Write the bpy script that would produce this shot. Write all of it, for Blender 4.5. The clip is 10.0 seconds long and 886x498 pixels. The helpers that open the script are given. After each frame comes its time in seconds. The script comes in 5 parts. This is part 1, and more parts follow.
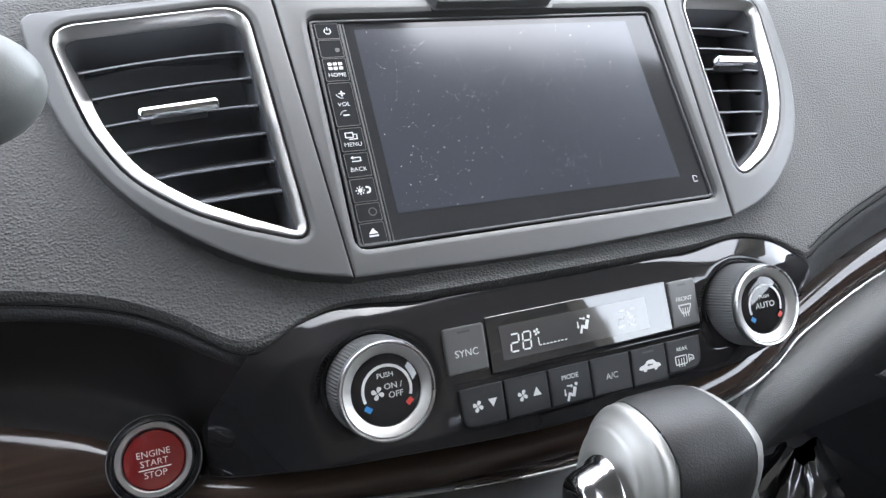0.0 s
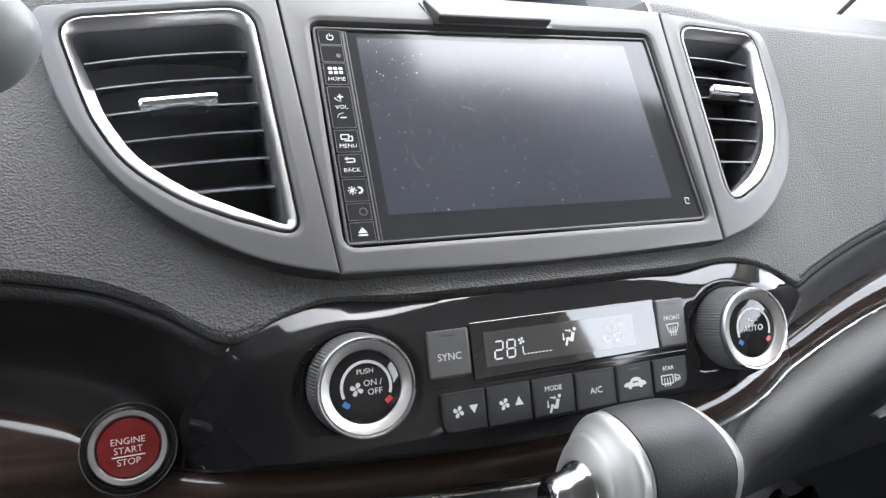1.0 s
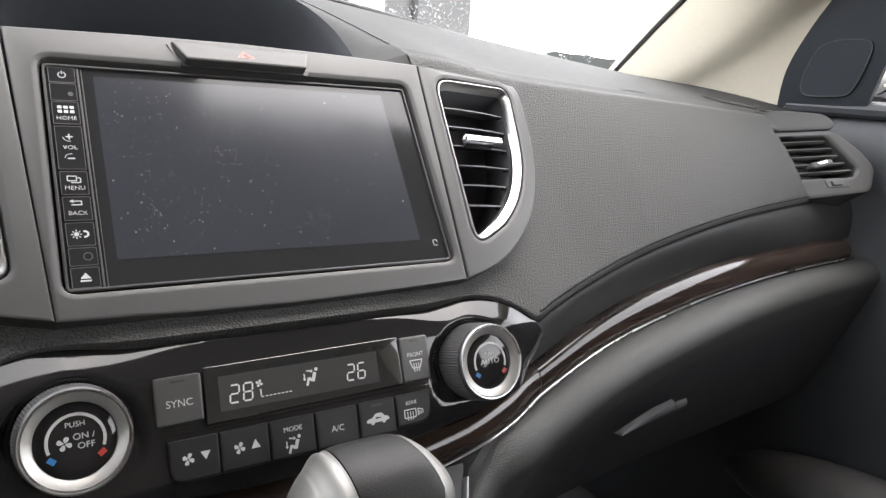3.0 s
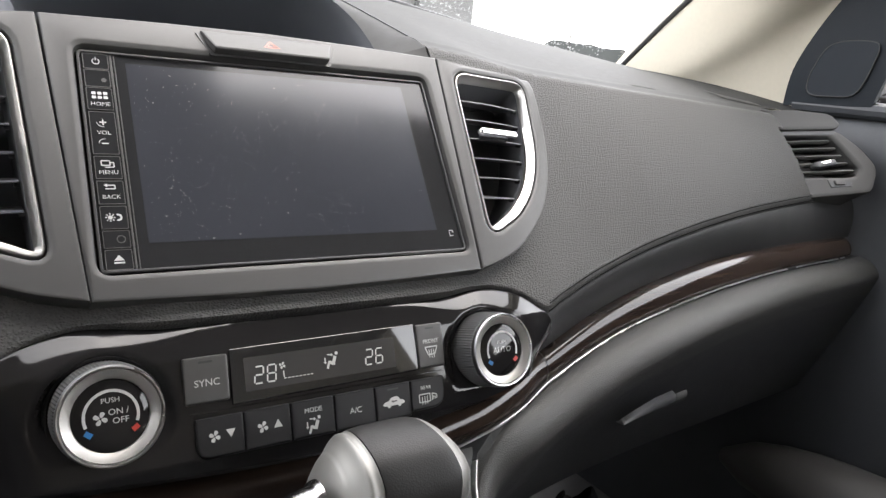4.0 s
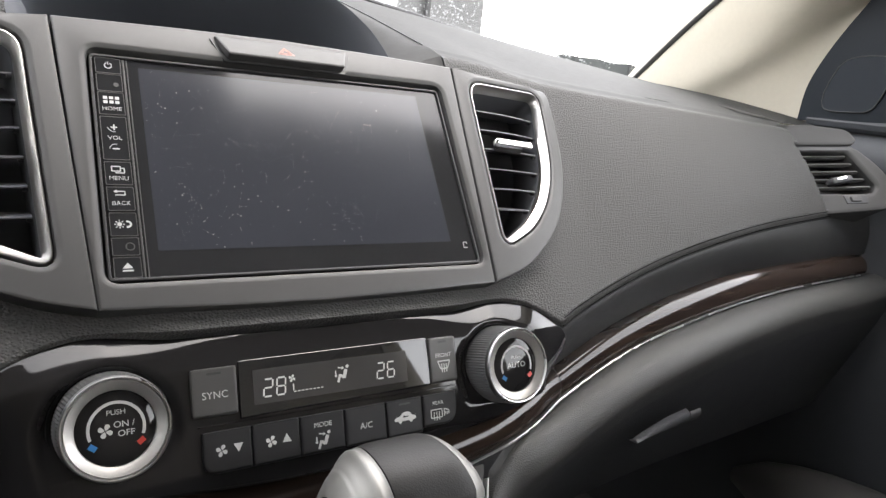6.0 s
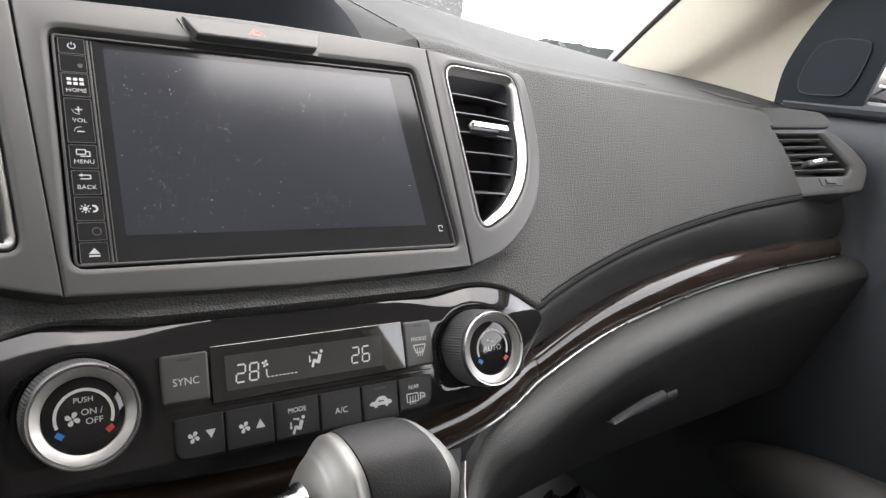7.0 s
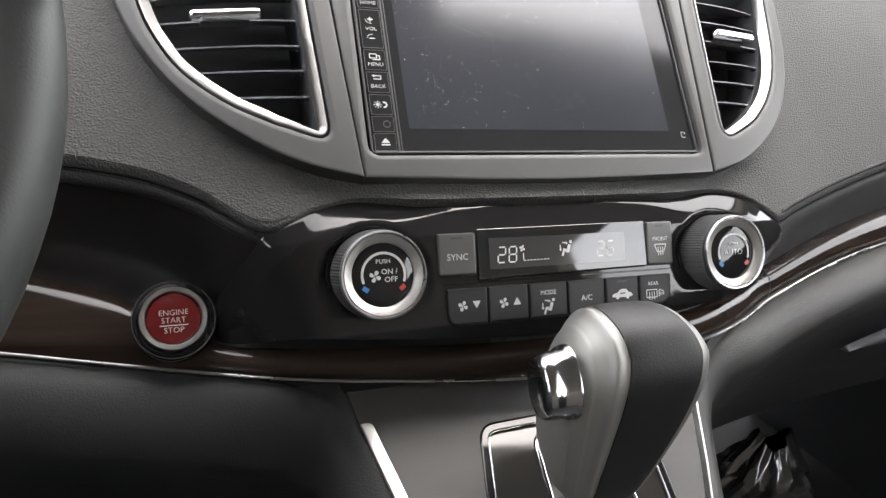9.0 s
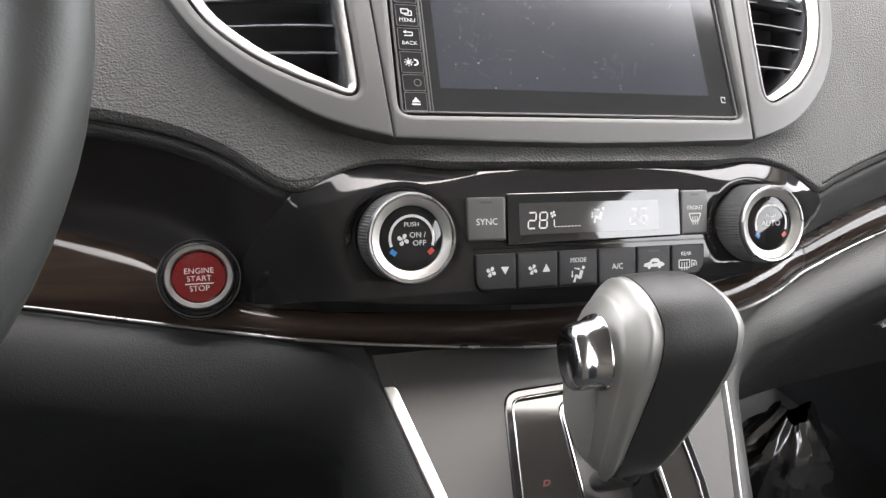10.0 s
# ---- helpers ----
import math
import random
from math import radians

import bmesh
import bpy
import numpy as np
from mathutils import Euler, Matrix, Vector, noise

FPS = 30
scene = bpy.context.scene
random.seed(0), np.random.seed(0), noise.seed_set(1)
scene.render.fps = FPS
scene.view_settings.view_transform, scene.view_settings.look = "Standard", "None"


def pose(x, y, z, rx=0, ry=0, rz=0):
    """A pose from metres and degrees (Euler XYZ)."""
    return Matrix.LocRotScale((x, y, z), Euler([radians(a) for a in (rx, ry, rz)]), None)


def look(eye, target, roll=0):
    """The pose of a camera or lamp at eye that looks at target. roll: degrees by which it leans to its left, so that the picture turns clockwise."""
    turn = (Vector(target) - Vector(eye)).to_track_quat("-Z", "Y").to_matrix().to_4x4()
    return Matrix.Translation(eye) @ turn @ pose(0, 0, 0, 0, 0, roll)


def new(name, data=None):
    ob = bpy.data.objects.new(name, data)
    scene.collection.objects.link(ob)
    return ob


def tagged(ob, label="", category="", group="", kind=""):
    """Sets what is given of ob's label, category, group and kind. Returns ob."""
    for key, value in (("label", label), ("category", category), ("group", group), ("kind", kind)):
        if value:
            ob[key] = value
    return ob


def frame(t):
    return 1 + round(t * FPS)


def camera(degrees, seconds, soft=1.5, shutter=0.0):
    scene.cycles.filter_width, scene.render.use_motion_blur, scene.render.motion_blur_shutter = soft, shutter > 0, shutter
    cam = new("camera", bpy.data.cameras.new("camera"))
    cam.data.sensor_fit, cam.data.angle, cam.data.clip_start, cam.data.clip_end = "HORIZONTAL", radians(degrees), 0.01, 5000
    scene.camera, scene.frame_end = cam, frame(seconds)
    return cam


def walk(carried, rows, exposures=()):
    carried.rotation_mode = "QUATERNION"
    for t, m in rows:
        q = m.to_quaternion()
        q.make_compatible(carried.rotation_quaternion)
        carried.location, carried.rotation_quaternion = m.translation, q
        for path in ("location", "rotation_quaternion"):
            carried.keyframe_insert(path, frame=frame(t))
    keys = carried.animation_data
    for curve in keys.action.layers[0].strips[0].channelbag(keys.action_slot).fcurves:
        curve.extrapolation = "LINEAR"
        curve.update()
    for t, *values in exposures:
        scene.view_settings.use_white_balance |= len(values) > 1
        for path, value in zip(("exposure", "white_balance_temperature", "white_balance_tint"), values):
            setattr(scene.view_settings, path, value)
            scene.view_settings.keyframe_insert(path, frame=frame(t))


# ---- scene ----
cam = camera(65.1, 10.0, soft=1.4)
PATH = [
    (0, (-0.1882, -0.3079, 1.1041), (0.1644, 0.5721, 0.7860), -1.56),
    (0.5, (-0.1834, -0.3190, 1.0967), (0.1711, 0.5720, 0.8133), 0.02),
    (1, (-0.1833, -0.3177, 1.0860), (0.1696, 0.5813, 0.8266), 1.08),
    (1.5, (-0.1790, -0.3302, 1.1014), (0.1914, 0.5642, 0.8505), 1.52),
    (2, (-0.1765, -0.3416, 1.1065), (0.2370, 0.5381, 0.8718), 3.11),
    (2.5, (-0.1392, -0.3505, 1.1132), (0.3854, 0.4693, 0.8836), 3.33),
    (2.7, (-0.1378, -0.3519, 1.1054), (0.4045, 0.4605, 0.8911), 3.25),
    (3.8, (-0.1488, -0.3508, 1.0948), (0.4035, 0.4537, 0.8764), 4.94),
    (4, (-0.1547, -0.3545, 1.1029), (0.3970, 0.4472, 0.8730), 5.34),
    (4.5, (-0.1585, -0.3532, 1.1003), (0.3894, 0.4537, 0.8798), 5.44),
    (5, (-0.1634, -0.3546, 1.1033), (0.3789, 0.4579, 0.8892), 5.59),
    (5.5, (-0.1627, -0.3555, 1.1020), (0.3749, 0.4636, 0.9019), 5.22),
    (5.7, (-0.1592, -0.3505, 1.1030), (0.3804, 0.4651, 0.8944), 5.53),
    (6.8, (-0.1500, -0.3406, 1.0885), (0.4141, 0.4549, 0.8672), 6.20),
    (7, (-0.1490, -0.3450, 1.0989), (0.4169, 0.4462, 0.8674), 5.96),
    (7.5, (-0.1474, -0.3551, 1.1058), (0.4146, 0.4431, 0.8887), 4.00),
    (8, (-0.1610, -0.3562, 1.0971), (0.3701, 0.4595, 0.8678), 4.36),
    (8.5, (-0.1982, -0.3606, 1.0840), (0.2517, 0.4921, 0.8185), 5.87),
    (9, (-0.2009, -0.3606, 1.0731), (0.1369, 0.5246, 0.7533), 3.87),
    (9.5, (-0.2046, -0.3524, 1.0679), (0.1219, 0.5267, 0.7206), 3.42),
    (10, (-0.2036, -0.3514, 1.0706), (0.1072, 0.5234, 0.6988), 4.82),
]

walk(cam, [(t, look(eye, target, roll)) for t, eye, target, roll in PATH], exposures=[(0, 4.35, 6200, 10), (1.2, 4.4, 6450, 11), (1.9, 4.23, 6650, 12), (2.4, 3.8, 6850, 12), (8.4, 3.72, 6900, 12), (9.2, 4.12, 6900, 12), (10, 4.44, 6900, 12)])

# ---- light: an overcast sky ----
world = bpy.data.worlds.new("overcast_sky")
scene.world = world
world.use_nodes = True
wn = world.node_tree
wn.nodes.clear()
sky = wn.nodes.new("ShaderNodeTexSky")
sky.sky_type, sky.sun_disc = "NISHITA", False
sky.sun_elevation, sky.sun_rotation = radians(70), radians(90)
grey = wn.nodes.new("ShaderNodeHueSaturation")
grey.inputs["Saturation"].default_value = 0.25
back = wn.nodes.new("ShaderNodeBackground")
back.inputs["Strength"].default_value = 0.15
wout = wn.nodes.new("ShaderNodeOutputWorld")
wn.links.new(sky.outputs[0], grey.inputs["Color"])
wn.links.new(grey.outputs[0], back.inputs["Color"])
wn.links.new(back.outputs[0], wout.inputs["Surface"])

sun_data = bpy.data.lights.new("sun", "SUN")
sun_data.energy, sun_data.angle, sun_data.color = 0.13, radians(76), (1.0, 0.98, 0.95)
sun = new("sun", sun_data)
sun.rotation_euler = (0, radians(0), 0)

# ---- materials ----
def material(name, color, rough=0.5, metal=0.0, bump=0.0, scale=300.0, vary=0.08, spec=0.5, coat=0.0, kind="noise", second=0.0, stretch=(1, 1, 1), rough_vary=0.06):
    m = bpy.data.materials.new(name)
    m.use_nodes = True
    nt = m.node_tree
    b = nt.nodes["Principled BSDF"]
    b.inputs["Roughness"].default_value, b.inputs["Metallic"].default_value = rough, metal
    b.inputs["Specular IOR Level"].default_value = spec
    b.inputs["Coat Weight"].default_value, b.inputs["Coat Roughness"].default_value = coat, 0.03
    co = nt.nodes.new("ShaderNodeTexCoord")
    mp = nt.nodes.new("ShaderNodeMapping")
    mp.inputs["Scale"].default_value = stretch
    nt.links.new(co.outputs["Object"], mp.inputs["Vector"])
    big = nt.nodes.new("ShaderNodeTexNoise")
    big.inputs["Scale"].default_value, big.inputs["Detail"].default_value = scale / 14, 4
    nt.links.new(mp.outputs[0], big.inputs["Vector"])
    ramp = nt.nodes.new("ShaderNodeMix")
    ramp.data_type = "RGBA"
    ramp.inputs["A"].default_value = (*[c * (1 - vary) for c in color], 1)
    ramp.inputs["B"].default_value = (*[min(1, c * (1 + vary)) for c in color], 1)
    nt.links.new(big.outputs["Fac"], ramp.inputs["Factor"])
    nt.links.new(ramp.outputs["Result"], b.inputs["Base Color"])
    if rough_vary:
        rr = nt.nodes.new("ShaderNodeMapRange")
        rr.inputs["To Min"].default_value, rr.inputs["To Max"].default_value = max(0.0, rough - rough_vary), min(1.0, rough + rough_vary)
        nt.links.new(big.outputs["Fac"], rr.inputs["Value"])
        nt.links.new(rr.outputs[0], b.inputs["Roughness"])
    if bump:
        if kind == "leather":
            tex = nt.nodes.new("ShaderNodeTexVoronoi")
            tex.feature = "SMOOTH_F1"
            tex.inputs["Scale"].default_value, tex.inputs["Smoothness"].default_value = scale, 0.35
            warp = nt.nodes.new("ShaderNodeTexNoise")
            warp.inputs["Scale"].default_value = scale * 0.6
            add = nt.nodes.new("ShaderNodeVectorMath")
            add.operation = "MULTIPLY_ADD"
            add.inputs[1].default_value = (0.5 / scale,) * 3
            nt.links.new(mp.outputs[0], warp.inputs["Vector"])
            nt.links.new(warp.outputs["Color"], add.inputs[0])
            nt.links.new(mp.outputs[0], add.inputs[2])
            nt.links.new(add.outputs[0], tex.inputs["Vector"])
            crease = nt.nodes.new("ShaderNodeMapRange")
            crease.interpolation_type = "SMOOTHSTEP"
            crease.inputs["From Min"].default_value, crease.inputs["From Max"].default_value = 0.75, 0.1
            nt.links.new(tex.outputs["Distance"], crease.inputs["Value"])
            height = crease.outputs[0]
        else:
            tex = nt.nodes.new("ShaderNodeTexNoise")
            tex.inputs["Scale"].default_value, tex.inputs["Detail"].default_value = scale, 3
            nt.links.new(mp.outputs[0], tex.inputs["Vector"])
            height = tex.outputs["Fac"]
        bm_node = nt.nodes.new("ShaderNodeBump")
        bm_node.inputs["Strength"].default_value, bm_node.inputs["Distance"].default_value = bump, 0.45 / scale if kind == "leather" else 0.0005
        nt.links.new(height, bm_node.inputs["Height"])
        nt.links.new(bm_node.outputs[0], b.inputs["Normal"])
    return m


LEATHER = material("dash_leather", (0.067, 0.066, 0.064), 0.55, spec=0.15, bump=0.7, scale=820, kind="leather", vary=0.06, stretch=(0.82, 1.0, 1.0))
LOWER = material("lower_plastic", (0.036, 0.037, 0.039), 0.5, spec=0.35, bump=0.5, scale=700, kind="leather")
ROLL = material("lower_vinyl", (0.048, 0.048, 0.046), 0.48, spec=0.35, bump=0.34, scale=950, kind="leather", vary=0.06)
LEATHER_DARK = material("soft_black_vinyl", (0.03, 0.03, 0.03), 0.5, bump=0.3, scale=800, kind="leather")
# lower dash plastic with the shade of the driver's side put into its colour
KNEE_SHADED = material("shaded_knee_plastic", (0.016, 0.0165, 0.017), 0.55, spec=0.3, bump=0.2, scale=900, kind="leather")
SURROUND = material("grey_plastic", (0.0445, 0.0437, 0.0425), 0.48, bump=0.12, scale=2600, vary=0.03)
TOP_PLASTIC = material("dash_top_plastic", (0.032, 0.032, 0.031), 0.7, spec=0.25, bump=0.1, scale=1500, vary=0.05)
BLACK = material("black_plastic", (0.03, 0.03, 0.031), 0.42, bump=0.1, scale=1500)
CAVITY = material("hood_lining", (0.065, 0.07, 0.082), 0.7, bump=0.2, scale=1500)
PIANO = material("piano_black", (0.0145, 0.0138, 0.0142), 0.05, spec=0.4, vary=0.2, rough_vary=0.015)
GLASS_BLACK = material("unit_glass_black", (0.02, 0.02, 0.021), 0.1, spec=0.4, vary=0.2, rough_vary=0.02)
SCREEN = material("screen_glass", (0.03, 0.032, 0.039), 0.17, spec=0.6, vary=0.15, scale=200, rough_vary=0.05)
CHROME = material("satin_chrome", (0.46, 0.45, 0.435), 0.33, 1.0, vary=0.02, bump=0.05, scale=1800)
KNOB_RING = material("satin_silver", (0.42, 0.41, 0.39), 0.42, 0.7, vary=0.03, bump=0.05, scale=1800)
LINE = material("chrome_line", (0.46, 0.46, 0.46), 0.28, 1.0, vary=0.05)
BRIGHT = material("bright_chrome", (0.78, 0.78, 0.78), 0.06, 1.0, vary=0.02)
SILVER = material("silver_paint", (0.27, 0.264, 0.25), 0.52, 0.75, vary=0.03, bump=0.08, scale=2500)
WHITE = material("legend_white", (0.5, 0.5, 0.49), 0.5, vary=0.02)
RED = material("legend_red", (0.42, 0.04, 0.03), 0.4, vary=0.05)
BLUE = material("legend_blue", (0.025, 0.16, 0.4), 0.4, vary=0.05)
BUTTON_RED = material("red_button", (0.09, 0.009, 0.009), 0.08, vary=0.12, coat=0.5)
SATIN_BLACK = material("satin_black_plastic", (0.027, 0.025, 0.025), 0.32, spec=0.3, vary=0.15, rough_vary=0.04)
BUTTON = material("button_plastic", (0.016, 0.016, 0.017), 0.42, spec=0.35, bump=0.08, scale=2500)
BUTTON_GREY = material("grey_button_plastic", (0.058, 0.057, 0.055), 0.42, bump=0.08, scale=2500)
CREAM = material("cream_fabric", (0.48, 0.44, 0.36), 0.85, bump=0.3, scale=2200, vary=0.05)
RUBBER = material("wheel_leather", (0.033, 0.035, 0.033), 0.5, bump=0.08, scale=900, kind="leather")
HEADLINER = material("headliner", (0.5, 0.48, 0.43), 0.95, bump=0.3, scale=1500)
SLAT = material("slat_plastic", (0.08, 0.082, 0.09), 0.32, bump=0.08, scale=1500)
DIM_WHITE = material("legend_grey", (0.4, 0.4, 0.4), 0.5, vary=0.02)
RED_LINE = material("hazard_red", (0.42, 0.17, 0.13), 0.5, vary=0.05)
LETTER_PALE = material("legend_pale", (0.46, 0.37, 0.36), 0.5, vary=0.02)
LCD_GLASS = material("display_glass", (0.014, 0.014, 0.015), 0.03, spec=0.7, vary=0.1, rough_vary=0.01)
LCD_FIELD = material("display_field", (0.04, 0.039, 0.04), 0.05, spec=0.75, vary=0.06, rough_vary=0.01)
CONSOLE = material("console_plastic", (0.05, 0.048, 0.046), 0.5, bump=0.2, scale=1600, vary=0.04)
DARK_CHROME = material("button_chrome", (0.42, 0.42, 0.43), 0.15, 1.0, vary=0.02)
STRIP = material("silver_strip", (0.7, 0.7, 0.68), 0.3, 0.8, vary=0.02)
GATE_GLOSS = material("smoke_gloss", (0.03, 0.028, 0.026), 0.06, vary=0.1, rough_vary=0.02)
GRIP = material("grip_leather", (0.0155, 0.015, 0.0147), 0.48, spec=0.28, bump=0.14, scale=1100, kind="leather")
STALK = material("stalk_plastic", (0.12, 0.125, 0.12), 0.5, bump=0.1, scale=1500)
BAG = material("black_film", (0.03, 0.03, 0.031), 0.2, spec=1.0, coat=1.0, vary=0.2, bump=0.1, scale=60)
DOOR = material("door_plastic", (0.042, 0.045, 0.05), 0.5, bump=0.25, scale=900, kind="leather")
SAIL = material("sail_plastic", (0.009, 0.012, 0.0165), 0.6, spec=0.25, bump=0.12, scale=1500)
POD_PLASTIC = material("pod_plastic", (0.062, 0.061, 0.059), 0.55, spec=0.2, bump=0.12, scale=1500, vary=0.04)
SPEAKER = material("speaker_mesh", (0.022, 0.026, 0.032), 0.65, spec=0.25, bump=0.9, scale=1400, kind="leather")
# for the unseen back wall, kept light so that it brightens the dashboard
BOUNCE_WALL = material("bounce_wall_fabric", (0.36, 0.325, 0.285), 0.9, bump=0.5, scale=700)
ASPHALT = material("wet_asphalt", (0.05, 0.05, 0.052), 0.3, bump=0.4, scale=60)
FACADE = material("facade_render", (0.11, 0.11, 0.108), 0.8, bump=0.3, scale=8, vary=0.1)
PANE_OUT = material("facade_glass", (0.45, 0.46, 0.47), 0.08, vary=0.2, scale=4)
FRAME_OUT = material("facade_frame", (0.03, 0.03, 0.03), 0.6, vary=0.1, scale=10)
HILL = material("hill_woods", (0.03, 0.034, 0.033), 0.9, vary=0.3, scale=2)
CARPET = material("carpet", (0.08, 0.08, 0.082), 0.95, bump=0.8, scale=900)


def wood_material():
    m = material("dark_wood_trim", (0.04, 0.018, 0.011), 0.1, spec=0.32, coat=0.15, rough_vary=0.03)
    nt = m.node_tree
    b = nt.nodes["Principled BSDF"]
    co = nt.nodes.new("ShaderNodeTexCoord")
    mp = nt.nodes.new("ShaderNodeMapping")
    mp.inputs["Scale"].default_value = (4, 60, 130)
    tex = nt.nodes.new("ShaderNodeTexNoise")
    tex.inputs["Scale"].default_value, tex.inputs["Detail"].default_value, tex.inputs["Distortion"].default_value = 1.2, 6, 0.6
    ramp = nt.nodes.new("ShaderNodeValToRGB")
    ramp.color_ramp.elements[0].position, ramp.color_ramp.elements[1].position = 0.35, 0.7
    ramp.color_ramp.elements[0].color, ramp.color_ramp.elements[1].color = (0.02, 0.0135, 0.011, 1), (0.04, 0.027, 0.0205, 1)
    nt.links.new(co.outputs["Object"], mp.inputs["Vector"])
    nt.links.new(mp.outputs[0], tex.inputs["Vector"])
    nt.links.new(tex.outputs["Fac"], ramp.inputs["Fac"])
    nt.links.new(ramp.outputs[0], b.inputs["Base Color"])
    return m


WOOD = wood_material()
LCD_ON = material("lit_segment", (0.42, 0.42, 0.41), 0.5, vary=0.02)
LCD_ON.node_tree.nodes["Principled BSDF"].inputs["Emission Color"].default_value = (0.9, 0.95, 1.0, 1)
LCD_ON.node_tree.nodes["Principled BSDF"].inputs["Emission Strength"].default_value = 0.008


def pane_material(name, tint, gloss):
    """A thin pane: clear, with a glossy film over it."""
    m = bpy.data.materials.new(name)
    m.use_nodes = True
    nt = m.node_tree
    nt.nodes.clear()
    out = nt.nodes.new("ShaderNodeOutputMaterial")
    mix = nt.nodes.new("ShaderNodeMixShader")
    clear = nt.nodes.new("ShaderNodeBsdfTransparent")
    clear.inputs["Color"].default_value = (*tint, 1)
    shine = nt.nodes.new("ShaderNodeBsdfGlossy")
    shine.inputs["Roughness"].default_value = 0.02
    mix.inputs[0].default_value = gloss
    nt.links.new(clear.outputs[0], mix.inputs[1])
    nt.links.new(shine.outputs[0], mix.inputs[2])
    nt.links.new(mix.outputs[0], out.inputs["Surface"])
    return m


DROP = pane_material("water_drop", (0.85, 0.85, 0.85), 0.35)
glow = DROP.node_tree.nodes.new("ShaderNodeBsdfTranslucent")
glow.inputs["Color"].default_value = (0.6, 0.61, 0.62, 1)
DROP.node_tree.links.new(glow.outputs[0], DROP.node_tree.nodes["Mix Shader"].inputs[2])
MARK = material("moulded_mark", (0.012, 0.012, 0.012), 0.95, spec=0.05)
KNURL = material("knurled_knob", (0.085, 0.085, 0.085), 0.4)
VENT_BACK = material("vent_housing", (0.09, 0.092, 0.1), 0.6)
GLASS = pane_material("window_glass", (0.82, 0.82, 0.81), 0.05)


# ---- shape helpers ----
# The front of the dashboard leans back by 35 degrees. u runs to the right along it, v up it and n out of it, in centimetres,
# from the middle of the lower edge of the head unit.
LEAN_BACK = radians(35)
ORIGIN = Vector((0, 0, 1.0))
UP_FACE = Vector((0, math.sin(LEAN_BACK), math.cos(LEAN_BACK)))
OUT_FACE = Vector((0, -math.cos(LEAN_BACK), math.sin(LEAN_BACK)))


def F(u, v, n=0.0):
    return ORIGIN + Vector((u / 100, 0, 0)) + UP_FACE * (v / 100) + OUT_FACE * (n / 100)


FACE = Matrix.Translation(ORIGIN) @ Matrix((Vector((1, 0, 0)), UP_FACE, OUT_FACE)).transposed().to_4x4()


def ease(x, xs, ys):
    """A smooth curve through a few stations."""
    x = float(x)
    if x <= xs[0]:
        return ys[0]
    if x >= xs[-1]:
        return ys[-1]
    k = max(i for i in range(len(xs) - 1) if xs[i] <= x)
    h = xs[k + 1] - xs[k]
    s = (x - xs[k]) / h

    def slope(i):
        if i == 0:
            return (ys[1] - ys[0]) / (xs[1] - xs[0])
        if i == len(xs) - 1:
            return (ys[-1] - ys[-2]) / (xs[-1] - xs[-2])
        return (ys[i + 1] - ys[i - 1]) / (xs[i + 1] - xs[i - 1])

    return ((1 + 2 * s) * (1 - s) ** 2 * ys[k] + s * (1 - s) ** 2 * h * slope(k) + s * s * (3 - 2 * s) * ys[k + 1] + s * s * (s - 1) * h * slope(k + 1))


def smooth_loop(points, steps=6, closed=True):
    """A Catmull-Rom curve through 2D or 3D points."""
    pts = [Vector(p) for p in points]
    count, out = len(pts), []
    for i in range(count if closed else count - 1):
        if closed:
            a, b, c, d = (pts[(i + k) % count] for k in (-1, 0, 1, 2))
        else:
            a, b, c, d = pts[max(i - 1, 0)], pts[i], pts[i + 1], pts[min(i + 2, count - 1)]
        for s in range(steps):
            t = s / steps
            out.append(0.5 * (2 * b + (c - a) * t + (2 * a - 5 * b + 4 * c - d) * t * t + (3 * b - a - 3 * c + d) * t ** 3))
    if not closed:
        out.append(pts[-1])
    return out


def rounded(points, radii, steps=5):
    """A closed 2D outline with its corners rounded."""
    pts = [Vector(p) for p in points]
    count, out = len(pts), []
    if not hasattr(radii, "__len__"):
        radii = [radii] * count
    for i in range(count):
        p, a, b, r = pts[i], pts[i - 1], pts[(i + 1) % count], radii[i]
        da, db = (a - p), (b - p)
        ra = min(r, da.length * 0.49, db.length * 0.49)
        if ra < 1e-6:
            out.append(p.copy())
            continue
        s, e = p + da.normalized() * ra, p + db.normalized() * ra
        for k in range(steps + 1):
            t = k / steps
            out.append(s * (1 - t) ** 2 + p * 2 * t * (1 - t) + e * t * t)
    return out


def box_outline(u0, v0, u1, v1, r, steps=5):
    return rounded([(u0, v0), (u1, v0), (u1, v1), (u0, v1)], r, steps)


def grown(loop, d):
    """The outline moved outwards by d (inwards: minus)."""
    pts = [Vector(p[:2]) for p in loop]
    count = len(pts)
    area = sum(pts[i].x * pts[(i + 1) % count].y - pts[(i + 1) % count].x * pts[i].y for i in range(count))
    sign = 1 if area > 0 else -1
    out = []
    for i in range(count):
        a, p, b = pts[i - 1], pts[i], pts[(i + 1) % count]
        e1, e2 = (p - a), (b - p)
        if e1.length < 1e-7 or e2.length < 1e-7:
            t = (b - a).normalized()
            nrm = Vector((t.y, -t.x))
            k = 1.0
        else:
            e1, e2 = e1.normalized(), e2.normalized()
            n1, n2 = Vector((e1.y, -e1.x)), Vector((e2.y, -e2.x))
            nrm = (n1 + n2)
            nrm = nrm.normalized() if nrm.length > 1e-6 else n1
            k = 1.0 / max(0.5, nrm.dot(n1))
        out.append(p + nrm * (d * sign * k))
    return out


